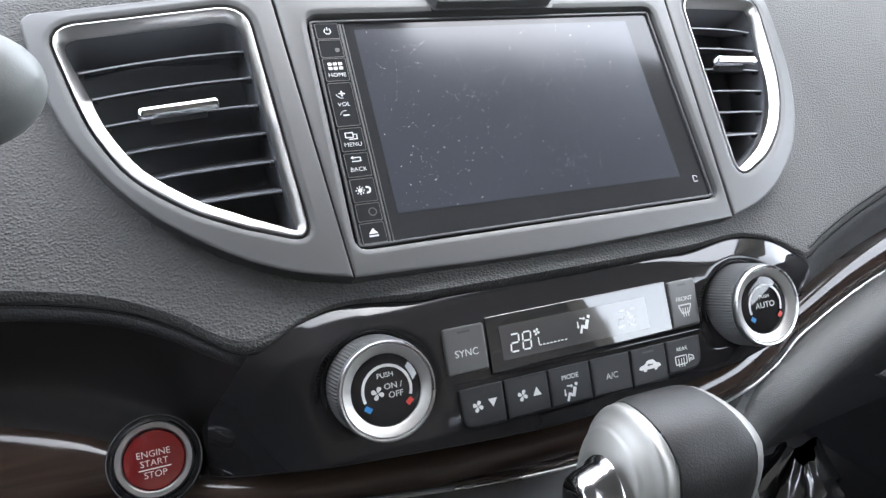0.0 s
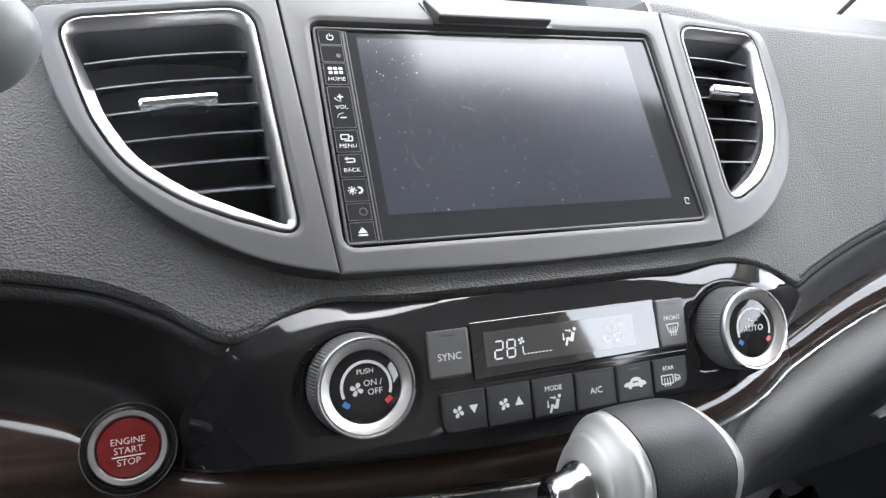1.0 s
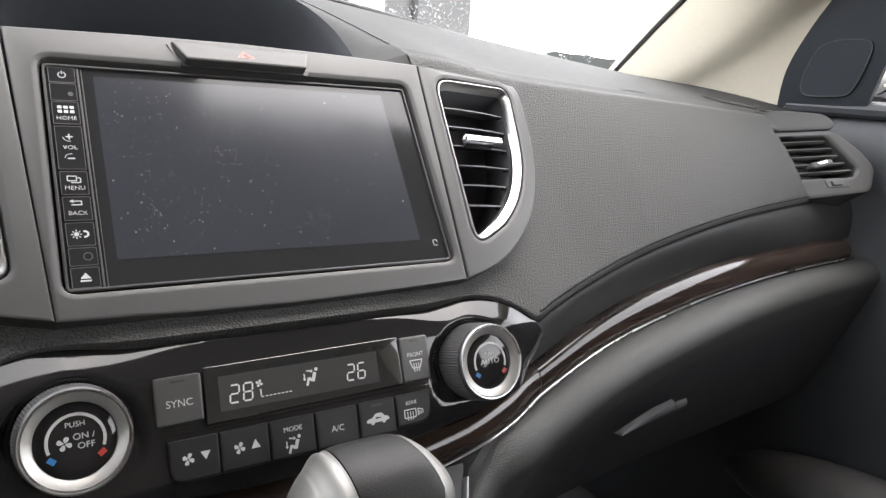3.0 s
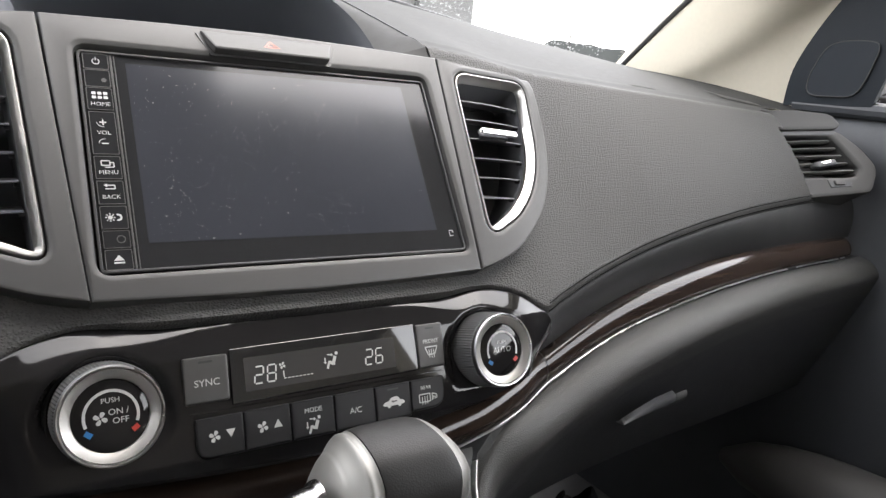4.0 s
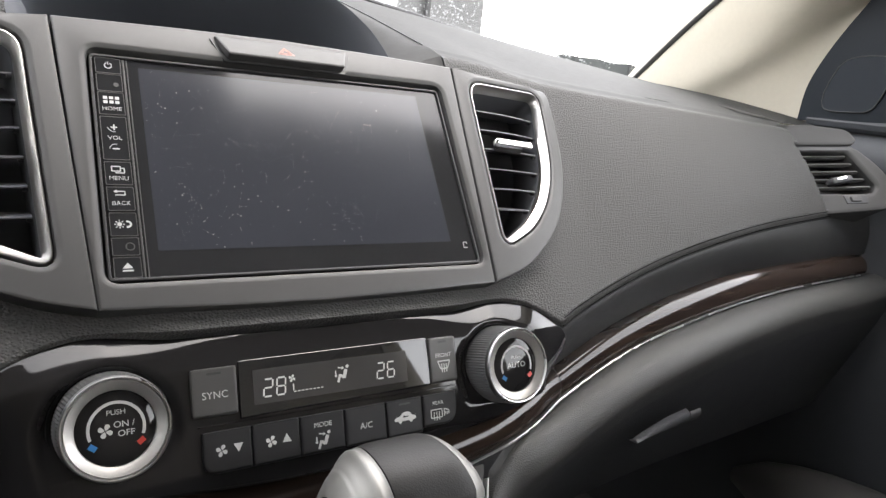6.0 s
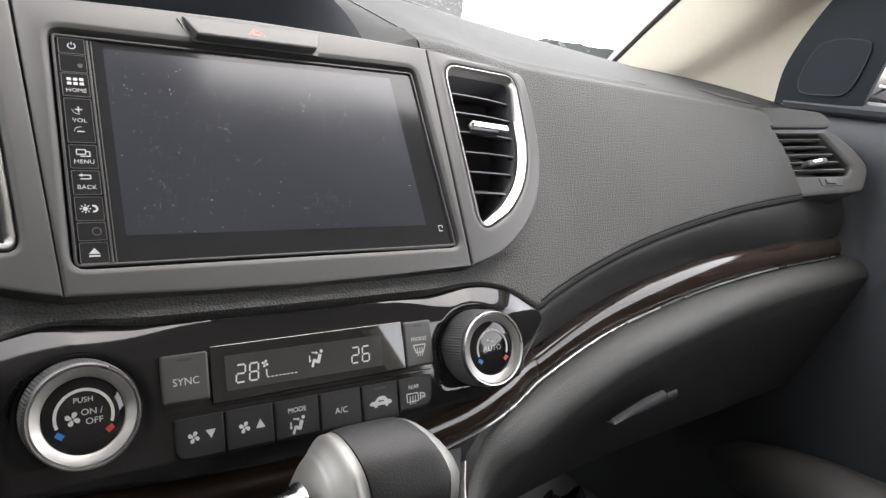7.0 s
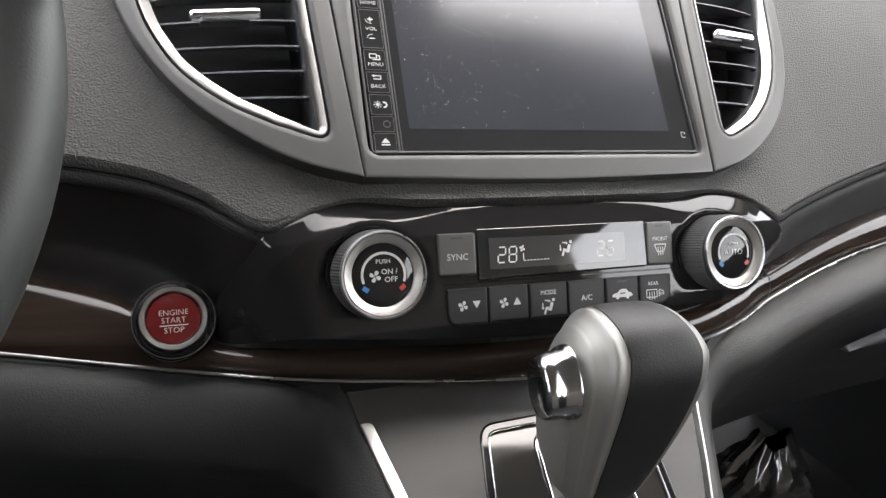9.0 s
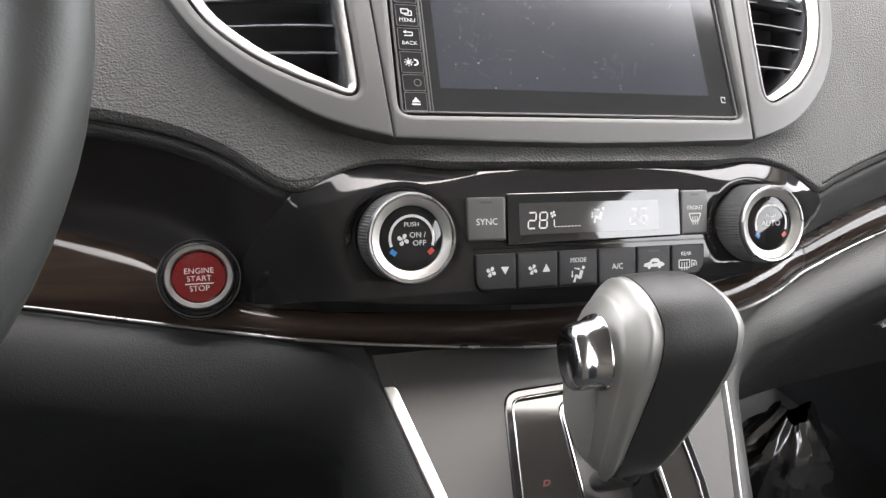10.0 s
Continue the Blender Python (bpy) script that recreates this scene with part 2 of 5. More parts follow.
def inside(p, loop):
    hit, j = False, len(loop) - 1
    for i in range(len(loop)):
        a, b = loop[i], loop[j]
        if (a[1] > p[1]) != (b[1] > p[1]) and p[0] < (b[0] - a[0]) * (p[1] - a[1]) / (b[1] - a[1]) + a[0]:
            hit = not hit
        j = i
    return hit


def ring_faces(bm, loop_a, loop_b, closed=True):
    count = len(loop_a)
    for i in range(count if closed else count - 1):
        j = (i + 1) % count
        try:
            bm.faces.new((loop_a[i], loop_a[j], loop_b[j], loop_b[i]))
        except ValueError:
            pass


def plate(outline, n0, depth, bevel=0.1, holes=(), hole_bevel=0.08, place=F, bm=None, bend=None):
    """A solid plate on the face: its outline, rounded front edge and sides, and holes through it."""
    bm = bm or bmesh.new()
    bend = bend or (lambda u, v: 0.0)

    def loop(points, n):
        return [bm.verts.new(place(p[0], p[1], n + bend(p[0], p[1]))) for p in points]

    fronts = []
    for k, (points, b) in enumerate([(outline, bevel)] + [(h, hole_bevel) for h in holes]):
        sgn = -1 if k == 0 else 1
        inner = loop(grown(points, sgn * b * 1.35), n0)
        a = loop(grown(points, sgn * b), n0)
        m = loop(grown(points, sgn * b * 0.3), n0 - b * 0.3)
        c = loop(points, n0 - b)
        d = loop(points, n0 - depth)
        for x, y in ((inner, a), (a, m), (m, c), (c, d)):
            ring_faces(bm, x, y)
        fronts.append(inner)
    edges = []
    for a in fronts:
        for i in range(len(a)):
            e = bm.edges.get((a[i], a[(i + 1) % len(a)])) or bm.edges.new((a[i], a[(i + 1) % len(a)]))
            edges.append(e)
    bmesh.ops.triangle_fill(bm, use_beauty=True, use_dissolve=False, edges=edges)
    return bm


def grid(fn, us, vs, bm=None, keep=None):
    bm = bm or bmesh.new()
    rows = [[bm.verts.new(fn(u, v)) for u in us] for v in vs]
    for i in range(len(vs) - 1):
        for j in range(len(us) - 1):
            if keep is None or keep(0.5 * (us[j] + us[j + 1]), 0.5 * (vs[i] + vs[i + 1])):
                bm.faces.new((rows[i][j], rows[i][j + 1], rows[i + 1][j + 1], rows[i + 1][j]))
    return bm


def revolve(profile, m, steps=48, bm=None, knurl=None):
    """A turned body: rows of (radius, height) in metres about the z axis of m."""
    bm = bm or bmesh.new()
    rings = []
    for k, (r, h) in enumerate(profile):
        ring = []
        for i in range(steps):
            a = 2 * math.pi * i / steps
            rr = r + (knurl * (i % 2) if knurl and k in (1, 2) else 0)
            ring.append(bm.verts.new(m @ Vector((rr * math.cos(a), rr * math.sin(a), h))))
        rings.append(ring)
    for a, b in zip(rings, rings[1:]):
        ring_faces(bm, a, b)
    if profile[-1][0] > 1e-6:
        bm.faces.new(rings[-1])
    return bm


def tube(points, radius, steps=8, bm=None, closed=False, flat=None):
    """A round bar along a path of world points; radius may be a function of the share of the way."""
    bm = bm or bmesh.new()
    pts = [Vector(p) for p in points]
    rings, count = [], len(pts)
    ref = Vector((0, 0, 1))
    for i, p in enumerate(pts):
        a = pts[i - 1] if (i or closed) else p
        b = pts[(i + 1) % count] if (i < count - 1 or closed) else p
        t = (b - a).normalized()
        side = t.cross(ref)
        side = side.normalized() if side.length > 1e-4 else Vector((1, 0, 0))
        up = side.cross(t)
        r = radius(i / max(1, count - 1)) if callable(radius) else radius
        rings.append([bm.verts.new(p + (side * math.cos(2 * math.pi * k / steps) + up * math.sin(2 * math.pi * k / steps)) * r) for k in range(steps)])
    for a, b in zip(rings, rings[1:]):
        ring_faces(bm, a, b)
    if closed:
        ring_faces(bm, rings[-1], rings[0])
    else:
        bm.faces.new(rings[0])
        bm.faces.new(rings[-1])
    return bm


def block(corners, bm=None):
    """A box from eight corners: four of one face, then the four opposite."""
    bm = bm or bmesh.new()
    v = [bm.verts.new(c) for c in corners]
    for f in ((0, 1, 2, 3), (4, 5, 6, 7), (0, 1, 5, 4), (1, 2, 6, 5), (2, 3, 7, 6), (3, 0, 4, 7)):
        bm.faces.new([v[i] for i in f])
    return bm


def cuboid(x0, y0, z0, x1, y1, z1, bm=None):
    return block([(x0, y0, z0), (x1, y0, z0), (x1, y1, z0), (x0, y1, z0), (x0, y0, z1), (x1, y0, z1), (x1, y1, z1), (x0, y1, z1)], bm)


def mesh_of(name, bm, mat, soft=35):
    bmesh.ops.recalc_face_normals(bm, faces=bm.faces)
    me = bpy.data.meshes.new(name)
    bm.to_mesh(me)
    bm.free()
    me.materials.append(mat)
    me.set_sharp_from_angle(angle=radians(soft))
    for p in me.polygons:
        p.use_smooth = True
    return me


def thing(name, label, category, group="", kind="", at=(0, 0, 0)):
    ob = new(name)
    ob.location = at
    return tagged(ob, label, category, group, kind)


def part(name, bm, mat, parent=None, label="", soft=35):
    ob = new(name, mesh_of(name, bm, mat, soft))
    if parent:
        base = parent
        shift = Vector((0, 0, 0))
        while base:
            shift += base.location
            base = base.parent
        ob.parent = parent
        ob.location = -shift
    if label:
        ob["label"] = label
    return ob


def whole(name, bm, mat, label, category, kind="", group="", soft=35):
    return tagged(part(name, bm, mat, None, soft=soft), label, category, group, kind)


def span(a, b, count):
    return [a + (b - a) * i / count for i in range(count + 1)]


def disc(r, x=0.0, y=0.0, count=14):
    return [(x + r * math.cos(2 * math.pi * k / count), y + r * math.sin(2 * math.pi * k / count)) for k in range(count)]


def bar(x0, y0, x1, y1, w):
    d = Vector((x1 - x0, y1 - y0)).normalized() * (w / 2)
    s = Vector((-d.y, d.x))
    return [(x0 + s.x, y0 + s.y), (x0 - s.x, y0 - s.y), (x1 - s.x, y1 - s.y), (x1 + s.x, y1 + s.y)]


def arc(r, w, a0, a1, count=24, x=0.0, y=0.0):
    """Quads of a ring from a0 to a1 degrees."""
    out = []
    for k in range(count):
        b0, b1 = (radians(a0 + (a1 - a0) * (k + j) / count) for j in (0, 1))
        out.append([(x + q * math.cos(b), y + q * math.sin(b)) for q, b in ((r - w / 2, b0), (r + w / 2, b0), (r + w / 2, b1), (r - w / 2, b1))])
    return out


def fan_icon(r):
    out = []
    for k in range(4):
        c, s = math.cos(k * math.pi / 2), math.sin(k * math.pi / 2)
        petal = smooth_loop([(0.05, 0.12), (-0.1, 0.6), (0.12, 1.0), (0.55, 0.95), (0.68, 0.6), (0.3, 0.2)], 3)
        out.append([((p.x * c - p.y * s) * r, (p.x * s + p.y * c) * r) for p in petal])
    return out


def arrow(x0, y0, x1, y1, w):
    d = Vector((x1 - x0, y1 - y0))
    t, s = d.normalized(), Vector((-d.y, d.x)).normalized()
    m = Vector((x1, y1)) - t * w * 1.8
    tip = [(m + s * w * 1.5), (m - s * w * 1.5), Vector((x1, y1))]
    return [bar(x0, y0, m.x, m.y, w), [tuple(p) for p in tip]]


def flow_icon(k):
    """A seated figure-shaped airflow mark, reduced to plain strokes, with two arrows."""
    return [[(p[0] * k, p[1] * k) for p in loop] for loop in (disc(0.13, 0.42, 0.52, 10), bar(0.3, 0.32, 0.08, -0.3, 0.26), bar(0.08, -0.25, -0.2, -0.05, 0.2), bar(-0.2, 0.0, -0.4, -0.55, 0.18), *arrow(-0.35, 0.5, 0.15, 0.42, 0.09), *arrow(-0.55, 0.3, -0.55, -0.2, 0.09))]


def flat(loops, u, v, n, mat, parent, name="legend", place=None, thick=0.006, label=""):
    bm = bmesh.new()
    for loop in loops:
        top = [bm.verts.new((place or F)(u + p[0], v + p[1], n + thick)) for p in loop]
        low = [bm.verts.new((place or F)(u + p[0], v + p[1], n)) for p in loop]
        bm.faces.new(top)
        ring_faces(bm, top, low)
    return part(name, bm, mat, parent, label)


def lettering(body, size, u, v, n, mat, parent, m=None, bold=0.0, squeeze=1.0, name="legend"):
    """Raised printing in the built-in font; size, bold and place in centimetres of the face."""
    cu = bpy.data.curves.new(name, "FONT")
    cu.body, cu.size, cu.align_x, cu.align_y = body, size / 100, "CENTER", "CENTER"
    cu.extrude, cu.resolution_u, cu.offset = 0.00003, 3, bold / 100
    ob = new(name, cu)
    me = bpy.data.meshes.new_from_object(ob.evaluated_get(bpy.context.evaluated_depsgraph_get()))
    bpy.data.objects.remove(ob)
    bpy.data.curves.remove(cu)
    me.transform((m or FACE) @ Matrix.Translation((u / 100, v / 100, n / 100)) @ Matrix.Diagonal((squeeze, 1, 1, 1)))
    me.materials.clear()
    me.materials.append(mat)
    made = new(name, me)
    made.parent = parent
    return made


SEGMENTS = {"2": "abged", "8": "abcdefg", "6": "afgedc"}


def digit(ch, w, h, t, x=0.0, slant=0.1):
    k = 0.04
    seg = {"a": (k, h, w - k, h), "b": (w, h - k, w, h / 2 + k), "c": (w, h / 2 - k, w, k), "d": (k, 0, w - k, 0), "e": (0, h / 2 - k, 0, k), "f": (0, h - k, 0, h / 2 + k), "g": (k, h / 2, w - k, h / 2)}
    return [[(x + p[0] + slant * p[1], p[1]) for p in bar(*seg[c], t)] for c in SEGMENTS[ch]]

# ---- the dashboard ----
def wood_top(u):
    return ease(u, [-48, -34, -28, -23.7, -19.1, -15.5, -11.4, 0, 10, 16, 20.8, 28.8, 37.1, 46.5, 57, 69.2, 74], [-0.6, -2.4, -4.0, -5.6, -8.5, -9.3, -9.8, -10.4, -9.6, -8.2, -6.3, -3.6, -1.7, -0.3, 0.4, 0.9, 1.0])


def wood_low(u):
    return ease(u, [-48, -36, -29.6, -25.5, -20, -15.9, -11.6, -2.3, 6, 13, 16.5, 20.4, 28.8, 36.9, 46.2, 56.9, 71.5, 75], [-5.0, -6.6, -7.8, -8.7, -9.9, -10.8, -11.4, -12.2, -12.0, -11.1, -10.2, -8.7, -6.1, -4.5, -3.2, -2.2, -1.5, -1.3])


def wood_n(u):
    return ease(u, [-48, -30, -20, -14, 0, 12, 17, 20.5, 40, 74], [-7.6, -7.2, -6.6, -5.3, -4.0, -5.2, -6.3, -7.1, -7.3, -7.8])


def seam(u):
    """The stitched seam near the lower edge of the upper pad."""
    return ease(u, [-48, -34, -27.1, -24.6, -21.9, -19.6, -18.2, -17.1, -16.2, -15.4, -14, -12, -8, 8, 12, 14, 15.4, 16.6, 17.4, 19.3, 25.1, 32.1, 40.9, 50.9, 61.1, 66], [2.9, 2.1, 1.2, 0.7, -0.15, -1.4, -2.5, -3.25, -3.45, -3.2, -2.5, -2.0, -2.3, -2.3, -2.0, -2.4, -3.05, -3.8, -4.1, -3.4, -1.5, 0.4, 2.2, 3.8, 5.0, 5.5])


def pad_low(u):
    return seam(u) - 0.55


def pad_n(u):
    return ease(u, [-48, -26, -22, -17, -12, -8, 8, 12, 17, 22, 26, 45, 66], [-4.2, -2.6, -2.1, -1.1, -0.6, -0.25, -0.25, -0.6, -1.1, -2.1, -2.6, -3.8, -5.1])


HOOD_RIM = smooth_loop([(-14.3, 15.2), (-14.5, 17), (-15.1, 19), (-14.0, 22), (-9, 23.4), (-4, 22.9), (0, 22.2), (3.6, 21.3), (5.9, 20.1), (7.4, 18.6), (8.2, 17.2), (8.7, 15.9), (9.1, 15.35), (10.0, 15.5), (11.3, 15.95), (12.6, 16.2)], 6, closed=False)
HOOD_FOOT = 72
CREST = 16.6
SURROUND_HALF = [(0, 15.2), (6, 15.05), (12.5, 14.7), (22.9, 13.3), (22.9, 12), (22.3, 9.1), (21.1, 5.9), (19.2, 3.0), (16.4, 0.55), (14.0, -0.75), (11.6, -1.46), (5, -1.72), (0, -1.8)]


def vent_u(u, side):
    return 12.4 + (u - 12.4) * (1.06 if side < 0 else 0.96)


def vent_uv(u, v, side):
    """The driver side vent is wider and taller towards its outer upper corner."""
    k = max(0.0, (u - 12.4) / 10)
    w = vent_u(u, side)
    if side > 0:
        return w, v + 1.1 * k * max(0.0, (v - 8) / 5)
    return w + 0.8 * k * max(0.0, (v - 2) / 11) ** 1.3, v + 0.75 * k * max(0.0, (v - 8) / 5)


SURROUND_LOOP = [(-vent_uv(u, v, -1)[0], vent_uv(u, v, -1)[1]) for u, v in reversed(SURROUND_HALF[1:-1])] + [vent_uv(u, v, 1) if u > 12.5 else (u, v) for u, v in SURROUND_HALF]


def surround_bend(u, v):
    return -1.8 * (max(0.0, abs(u) - 12.5) / 11) ** 2 - 0.35 * max(0.0, (v - 13.4) / 1.8) ** 2


dashboard = thing("dashboard", "dark grey leather-grained car dashboard with stitched pads and dark wood trim", "dashboard", kind="structure")


def pad_point(u, s):
    """s from 0 at the stitched edge to 1 at the crest, on to 1.3 where the pad has turned over to the top."""
    low, n0 = pad_low(u), pad_n(u)
    if s <= 1:
        v = low + (CREST - low) * s
        d = v - low
        n = n0 - 0.55 * max(0.0, 1 - d / (0.7 if abs(u) > 19 else 0.25 + 0.45 * max(0.0, (abs(u) - 12) / 7))) ** 2 + 0.6 * math.sin(math.pi * min(1, s)) * max(0.0, min(1.0, (abs(u) - 24) / 10))
        n += max(0.0, min(1.0, (17 - abs(u)) / 6)) * (0.42 * max(0.0, min(1.0, (-0.9 - v) / 1.9)) * min(1.0, d / 0.25) ** 0.5 - 0.42 * max(0.0, min(1.0, (-0.3 - v) / 0.6)))
        top = max(0.0, (v - CREST + 0.8) / 0.8)
        return F(u, v, n - 0.4 * top ** 2)
    a = (s - 1) / 0.3
    edge = F(u, CREST, n0 - 0.4)
    return edge + Vector((0, 0.025 * a, 0.006 * math.sin(a * math.pi / 2)))


def pad_keep(u, s):
    low = pad_low(u)
    v = low + (CREST - low) * s
    if s > 0.86 and -14.4 < u < 12.5:
        return False
    if 5.6 < v < 14.2 and u > 63.0 + 0.18 * (14.2 - v):
        return False
    return not inside((u, v), PAD_HOLE)


PAD_HOLE = grown(SURROUND_LOOP, -0.75)
part("upper_pad", grid(pad_point, span(-48, 66, 380), span(0, 0.16, 40) + span(0.175, 0.985, 56), keep=pad_keep), LEATHER, dashboard, "grey leather-grained upper pad")
# the pad's turned-over edge, coloured darker to hold down the light from above
part("pad_crest", grid(pad_point, span(-48, 66, 380), span(0.985, 1, 4) + [1.06, 1.12, 1.18, 1.24, 1.3], keep=pad_keep), TOP_PLASTIC, dashboard, "crest of the pad, darker grey to offset the strong light from above")


def band_point_2(u, s):
    a = Vector((pad_low(u) + 0.05, pad_n(u) - 0.55))
    b = Vector((wood_top(u), wood_n(u)))
    mid = Vector((a.x * 0.45 + b.x * 0.55 + 0.3, a.y - 0.2 if u > 0 else 0.5 * (a.y + b.y) + 0.2))
    return a * (1 - s) ** 2 + mid * 2 * s * (1 - s) + b * s * s


def band_point(u, s):
    p = band_point_2(u, s)
    return F(u, p.x, p.y)


part("lower_band", grid(band_point, span(15.6, 75, 130), span(0, 1, 14)), LEATHER_DARK, dashboard, "soft black vinyl band under the stitched seam")


def recess_point(u, s):
    """Below the driver side pad: a leather lip that curls under, then a panel set back in its shade."""
    k = max(0.0, min(1.0, (-16.3 - u) / 3.5))
    k = k * k * (3 - 2 * k)
    plain = band_point_2(u, s * 0.25 if s < 0.3 else 0.075 + (s - 0.3) * 0.925 / 0.7)
    a, b = band_point_2(u, 0), band_point_2(u, 1)
    if s < 0.3:
        q = radians(130) * s / 0.3
        deep = Vector((a.x - 0.5 * math.sin(q), a.y - 0.5 * (1 - math.cos(q))))
    else:
        t = (s - 0.3) / 0.7
        top = Vector((a.x - 0.385, a.y - 0.82))
        mid = Vector((top.x * 0.6 + b.x * 0.4, min(top.y, b.y) - 2.6))
        deep = top * (1 - t) ** 2 + mid * 2 * t * (1 - t) + b * t * t
    p = plain.lerp(deep, k)
    return F(u, p.x, p.y)


part("driver_lip", grid(recess_point, span(-48, -15.2, 90), span(0, 0.3, 12)), LEATHER_DARK, dashboard, "leather-grained lip under the seam")
part("driver_band", grid(recess_point, span(-48, -15.2, 90), span(0.3, 1, 20)), SATIN_BLACK, dashboard, "black recessed panel below the driver side pad")


def wood_point(u, s):
    v = wood_low(u) + (wood_top(u) - wood_low(u)) * s
    tuck = 0.5 * max(0.0, 1 - abs(u) / 15) * (1 - s)
    return F(u, v - 0.6 * tuck, wood_n(u) + 0.55 * math.sin(math.pi * s) ** 0.8 - tuck)


part("wood_trim", grid(wood_point, span(-48, 20.3, 150), span(0, 1, 12)), WOOD, dashboard, "glossy dark brown wood-grain trim strip")
part("wood_trim", grid(wood_point, span(20.42, 73.6, 110), span(0, 1, 12)), WOOD, dashboard, "glossy dark brown wood-grain trim strip")
part("joint", grid(lambda u, s: wood_point(u, s) - OUT_FACE * 0.0025, span(19.6, 21.1, 4), span(0, 1, 12)), BLACK, dashboard)
part("chrome_line", tube([F(u, wood_low(u) - 0.16 - 0.3 * max(0.0, 1 - abs(u) / 15), wood_n(u) + 0.3 - 0.5 * max(0.0, 1 - abs(u) / 15)) for u in span(-48, 73.6, 200)], 0.0009), LINE, dashboard, "thin chrome line below the wood trim")


def deck(u, v, n=0.0):
    """The sloping deck of the console below the wood trim."""
    base = -5.4 - 0.5 * (v + 14.5)
    if v > -15:
        base += 0.13 * (v + 15) ** 2
    return F(u, v, base + n)


def left_edge(v):
    return ease(v, [-34, -19.9, -13.9, -11.6], [-6.8, -10.4, -11.9, -12.45])


def right_edge(v):
    return ease(v, [-40, -34, -22.1, -18.9, -16, -12.5], [0.5, 2.6, 7.1, 8.65, 9.95, 11.6])


def along(points, step=0.6):
    """The same line with points at even steps."""
    out, rest = [points[0]], 0.0
    for a, b in zip(points, points[1:]):
        d = (b - a).length
        while rest + step / 100 <= d:
            rest += step / 100
            out.append(a.lerp(b, rest / d))
        rest -= d
    return out


def softened(values, reach):
    """Each value averaged with its neighbours along the line."""
    out = []
    for i in range(len(values)):
        m = min(reach, i, len(values) - 1 - i)
        w = [math.exp(-3 * (k / (reach + 1)) ** 2) for k in range(-m, m + 1)]
        total = values[0] * 0
        for k, q in zip(range(-m, m + 1), w):
            total = total + values[i + k] * q
        out.append(total * (1 / sum(w)))
    return out


def rolled_panel(side):
    """The padded edge that runs up beside the console and on below the chrome line, and turns under to the footwell."""
    edge = left_edge if side < 0 else right_edge
    console_line = [deck(edge(v), v, -0.12) for v in span(-40, -12.6, 40)]
    dash_line = [F(side * u, wood_low(side * u) - 0.34, wood_n(side * u) - 0.1) for u in span(12.9, 76 if side > 0 else 62, 90)]
    a, b = along(console_line), along(dash_line)
    sharp = a + b
    n0 = len(a)
    side_out, side_drop = (0.011, 0.012) if side > 0 else (0.03, 0.035)
    width = [side_out] * n0 + [ease(i * 0.6, [0, 4, 10, 25, 50], [0.020, 0.022, 0.026, 0.030, 0.028]) for i in range(len(b))]
    depth = [side_drop] * n0 + [ease(i * 0.6, [0, 4, 10, 25, 50], [0.024, 0.024, 0.023, 0.022, 0.021]) for i in range(len(b))]
    way = [Vector((side, -0.15, 0))] * n0 + [Vector((0, -1, 0))] * len(b)
    under = [Vector((side * 0.02, 0.04, 0))] * n0 + [Vector((0, ease(i * 0.6, [0, 12, 45], [0.32, 0.28, 0.18]), 0)) for i in range(len(b))]
    if side < 0:
        width, depth = [w * 1.05 for w in width], [d * 1.7 for d in depth]
    low = [1.0 if side < 0 or i < n0 else max(0.42, 1.0 - 0.58 * (i - n0) / 8) for i in range(len(sharp))]
    line = softened(sharp, 8)
    width, depth, way, under = softened(width, 12), softened(depth, 12), softened(way, 10), softened(under, 14)

    def point(i, s):
        i = int(i)
        if s < 0:
            return sharp[i].lerp(line[i], 1 + s)
        if s < 0.4:
            q = s / 0.4 * math.pi / 2
            return line[i] + way[i] * (width[i] * math.sin(q) ** 0.9) + Vector((0, 0, -depth[i] * (1 - math.cos(q)) ** 0.9))
        k = (s - 0.4) / 0.6
        back = max(0.0, k - low[i])
        k = min(k, low[i])
        return line[i] + way[i] * width[i] * (1 - 0.2 * k * k) + under[i] * k ** 1.1 + Vector((0, 0.6 * back, -depth[i] - 0.42 * k))

    steps = range(len(sharp))
    return grid(point, steps, [-1, -0.5] + span(0, 0.43, 24)), grid(point, steps, span(0.43, 1, 24))


roll, lid = rolled_panel(1)
part("lower_roll", roll, ROLL, dashboard, "padded leather-grained edge below the chrome line")
part("glovebox_lid", lid, LOWER, dashboard, "dark grained glovebox front")
roll, lid = rolled_panel(-1)
# darker than the passenger side: the shade under the wheel is in the colour
part("knee_roll", roll, KNEE_SHADED, dashboard, "padded leather-grained edge below the chrome line")
part("knee_panel", lid, KNEE_SHADED, dashboard, "grained knee panel under the steering wheel, darkened for the shade there")

# rows of stitches along the seam
def surface(u, v):
    low = pad_low(u)
    return pad_point(u, (v - low) / (CREST - low)) + OUT_FACE * 0.0001


bm = bmesh.new()
for u0, u1 in ((-34, -15.6), (17.6, 65)):
    for lift in ((0.12,) if u0 < 0 else (0.26,)):
        u = u0
        while u < u1:
            a, b = (surface(w, seam(w) + lift) + OUT_FACE * 0.0004 for w in (u, u + 0.4))
            tube([a, a.lerp(b, 0.5) + OUT_FACE * 0.0001, b], 0.00042, 5, bm)
            u += 0.48
part("stitching", bm, LEATHER_DARK, dashboard, "rows of dark stitches")
part("groove", tube([surface(u, seam(u) + 0.1) for u in span(17.6, 65.5, 120)], 0.0005, 5), MARK, dashboard, "fine dark groove below the stitches")
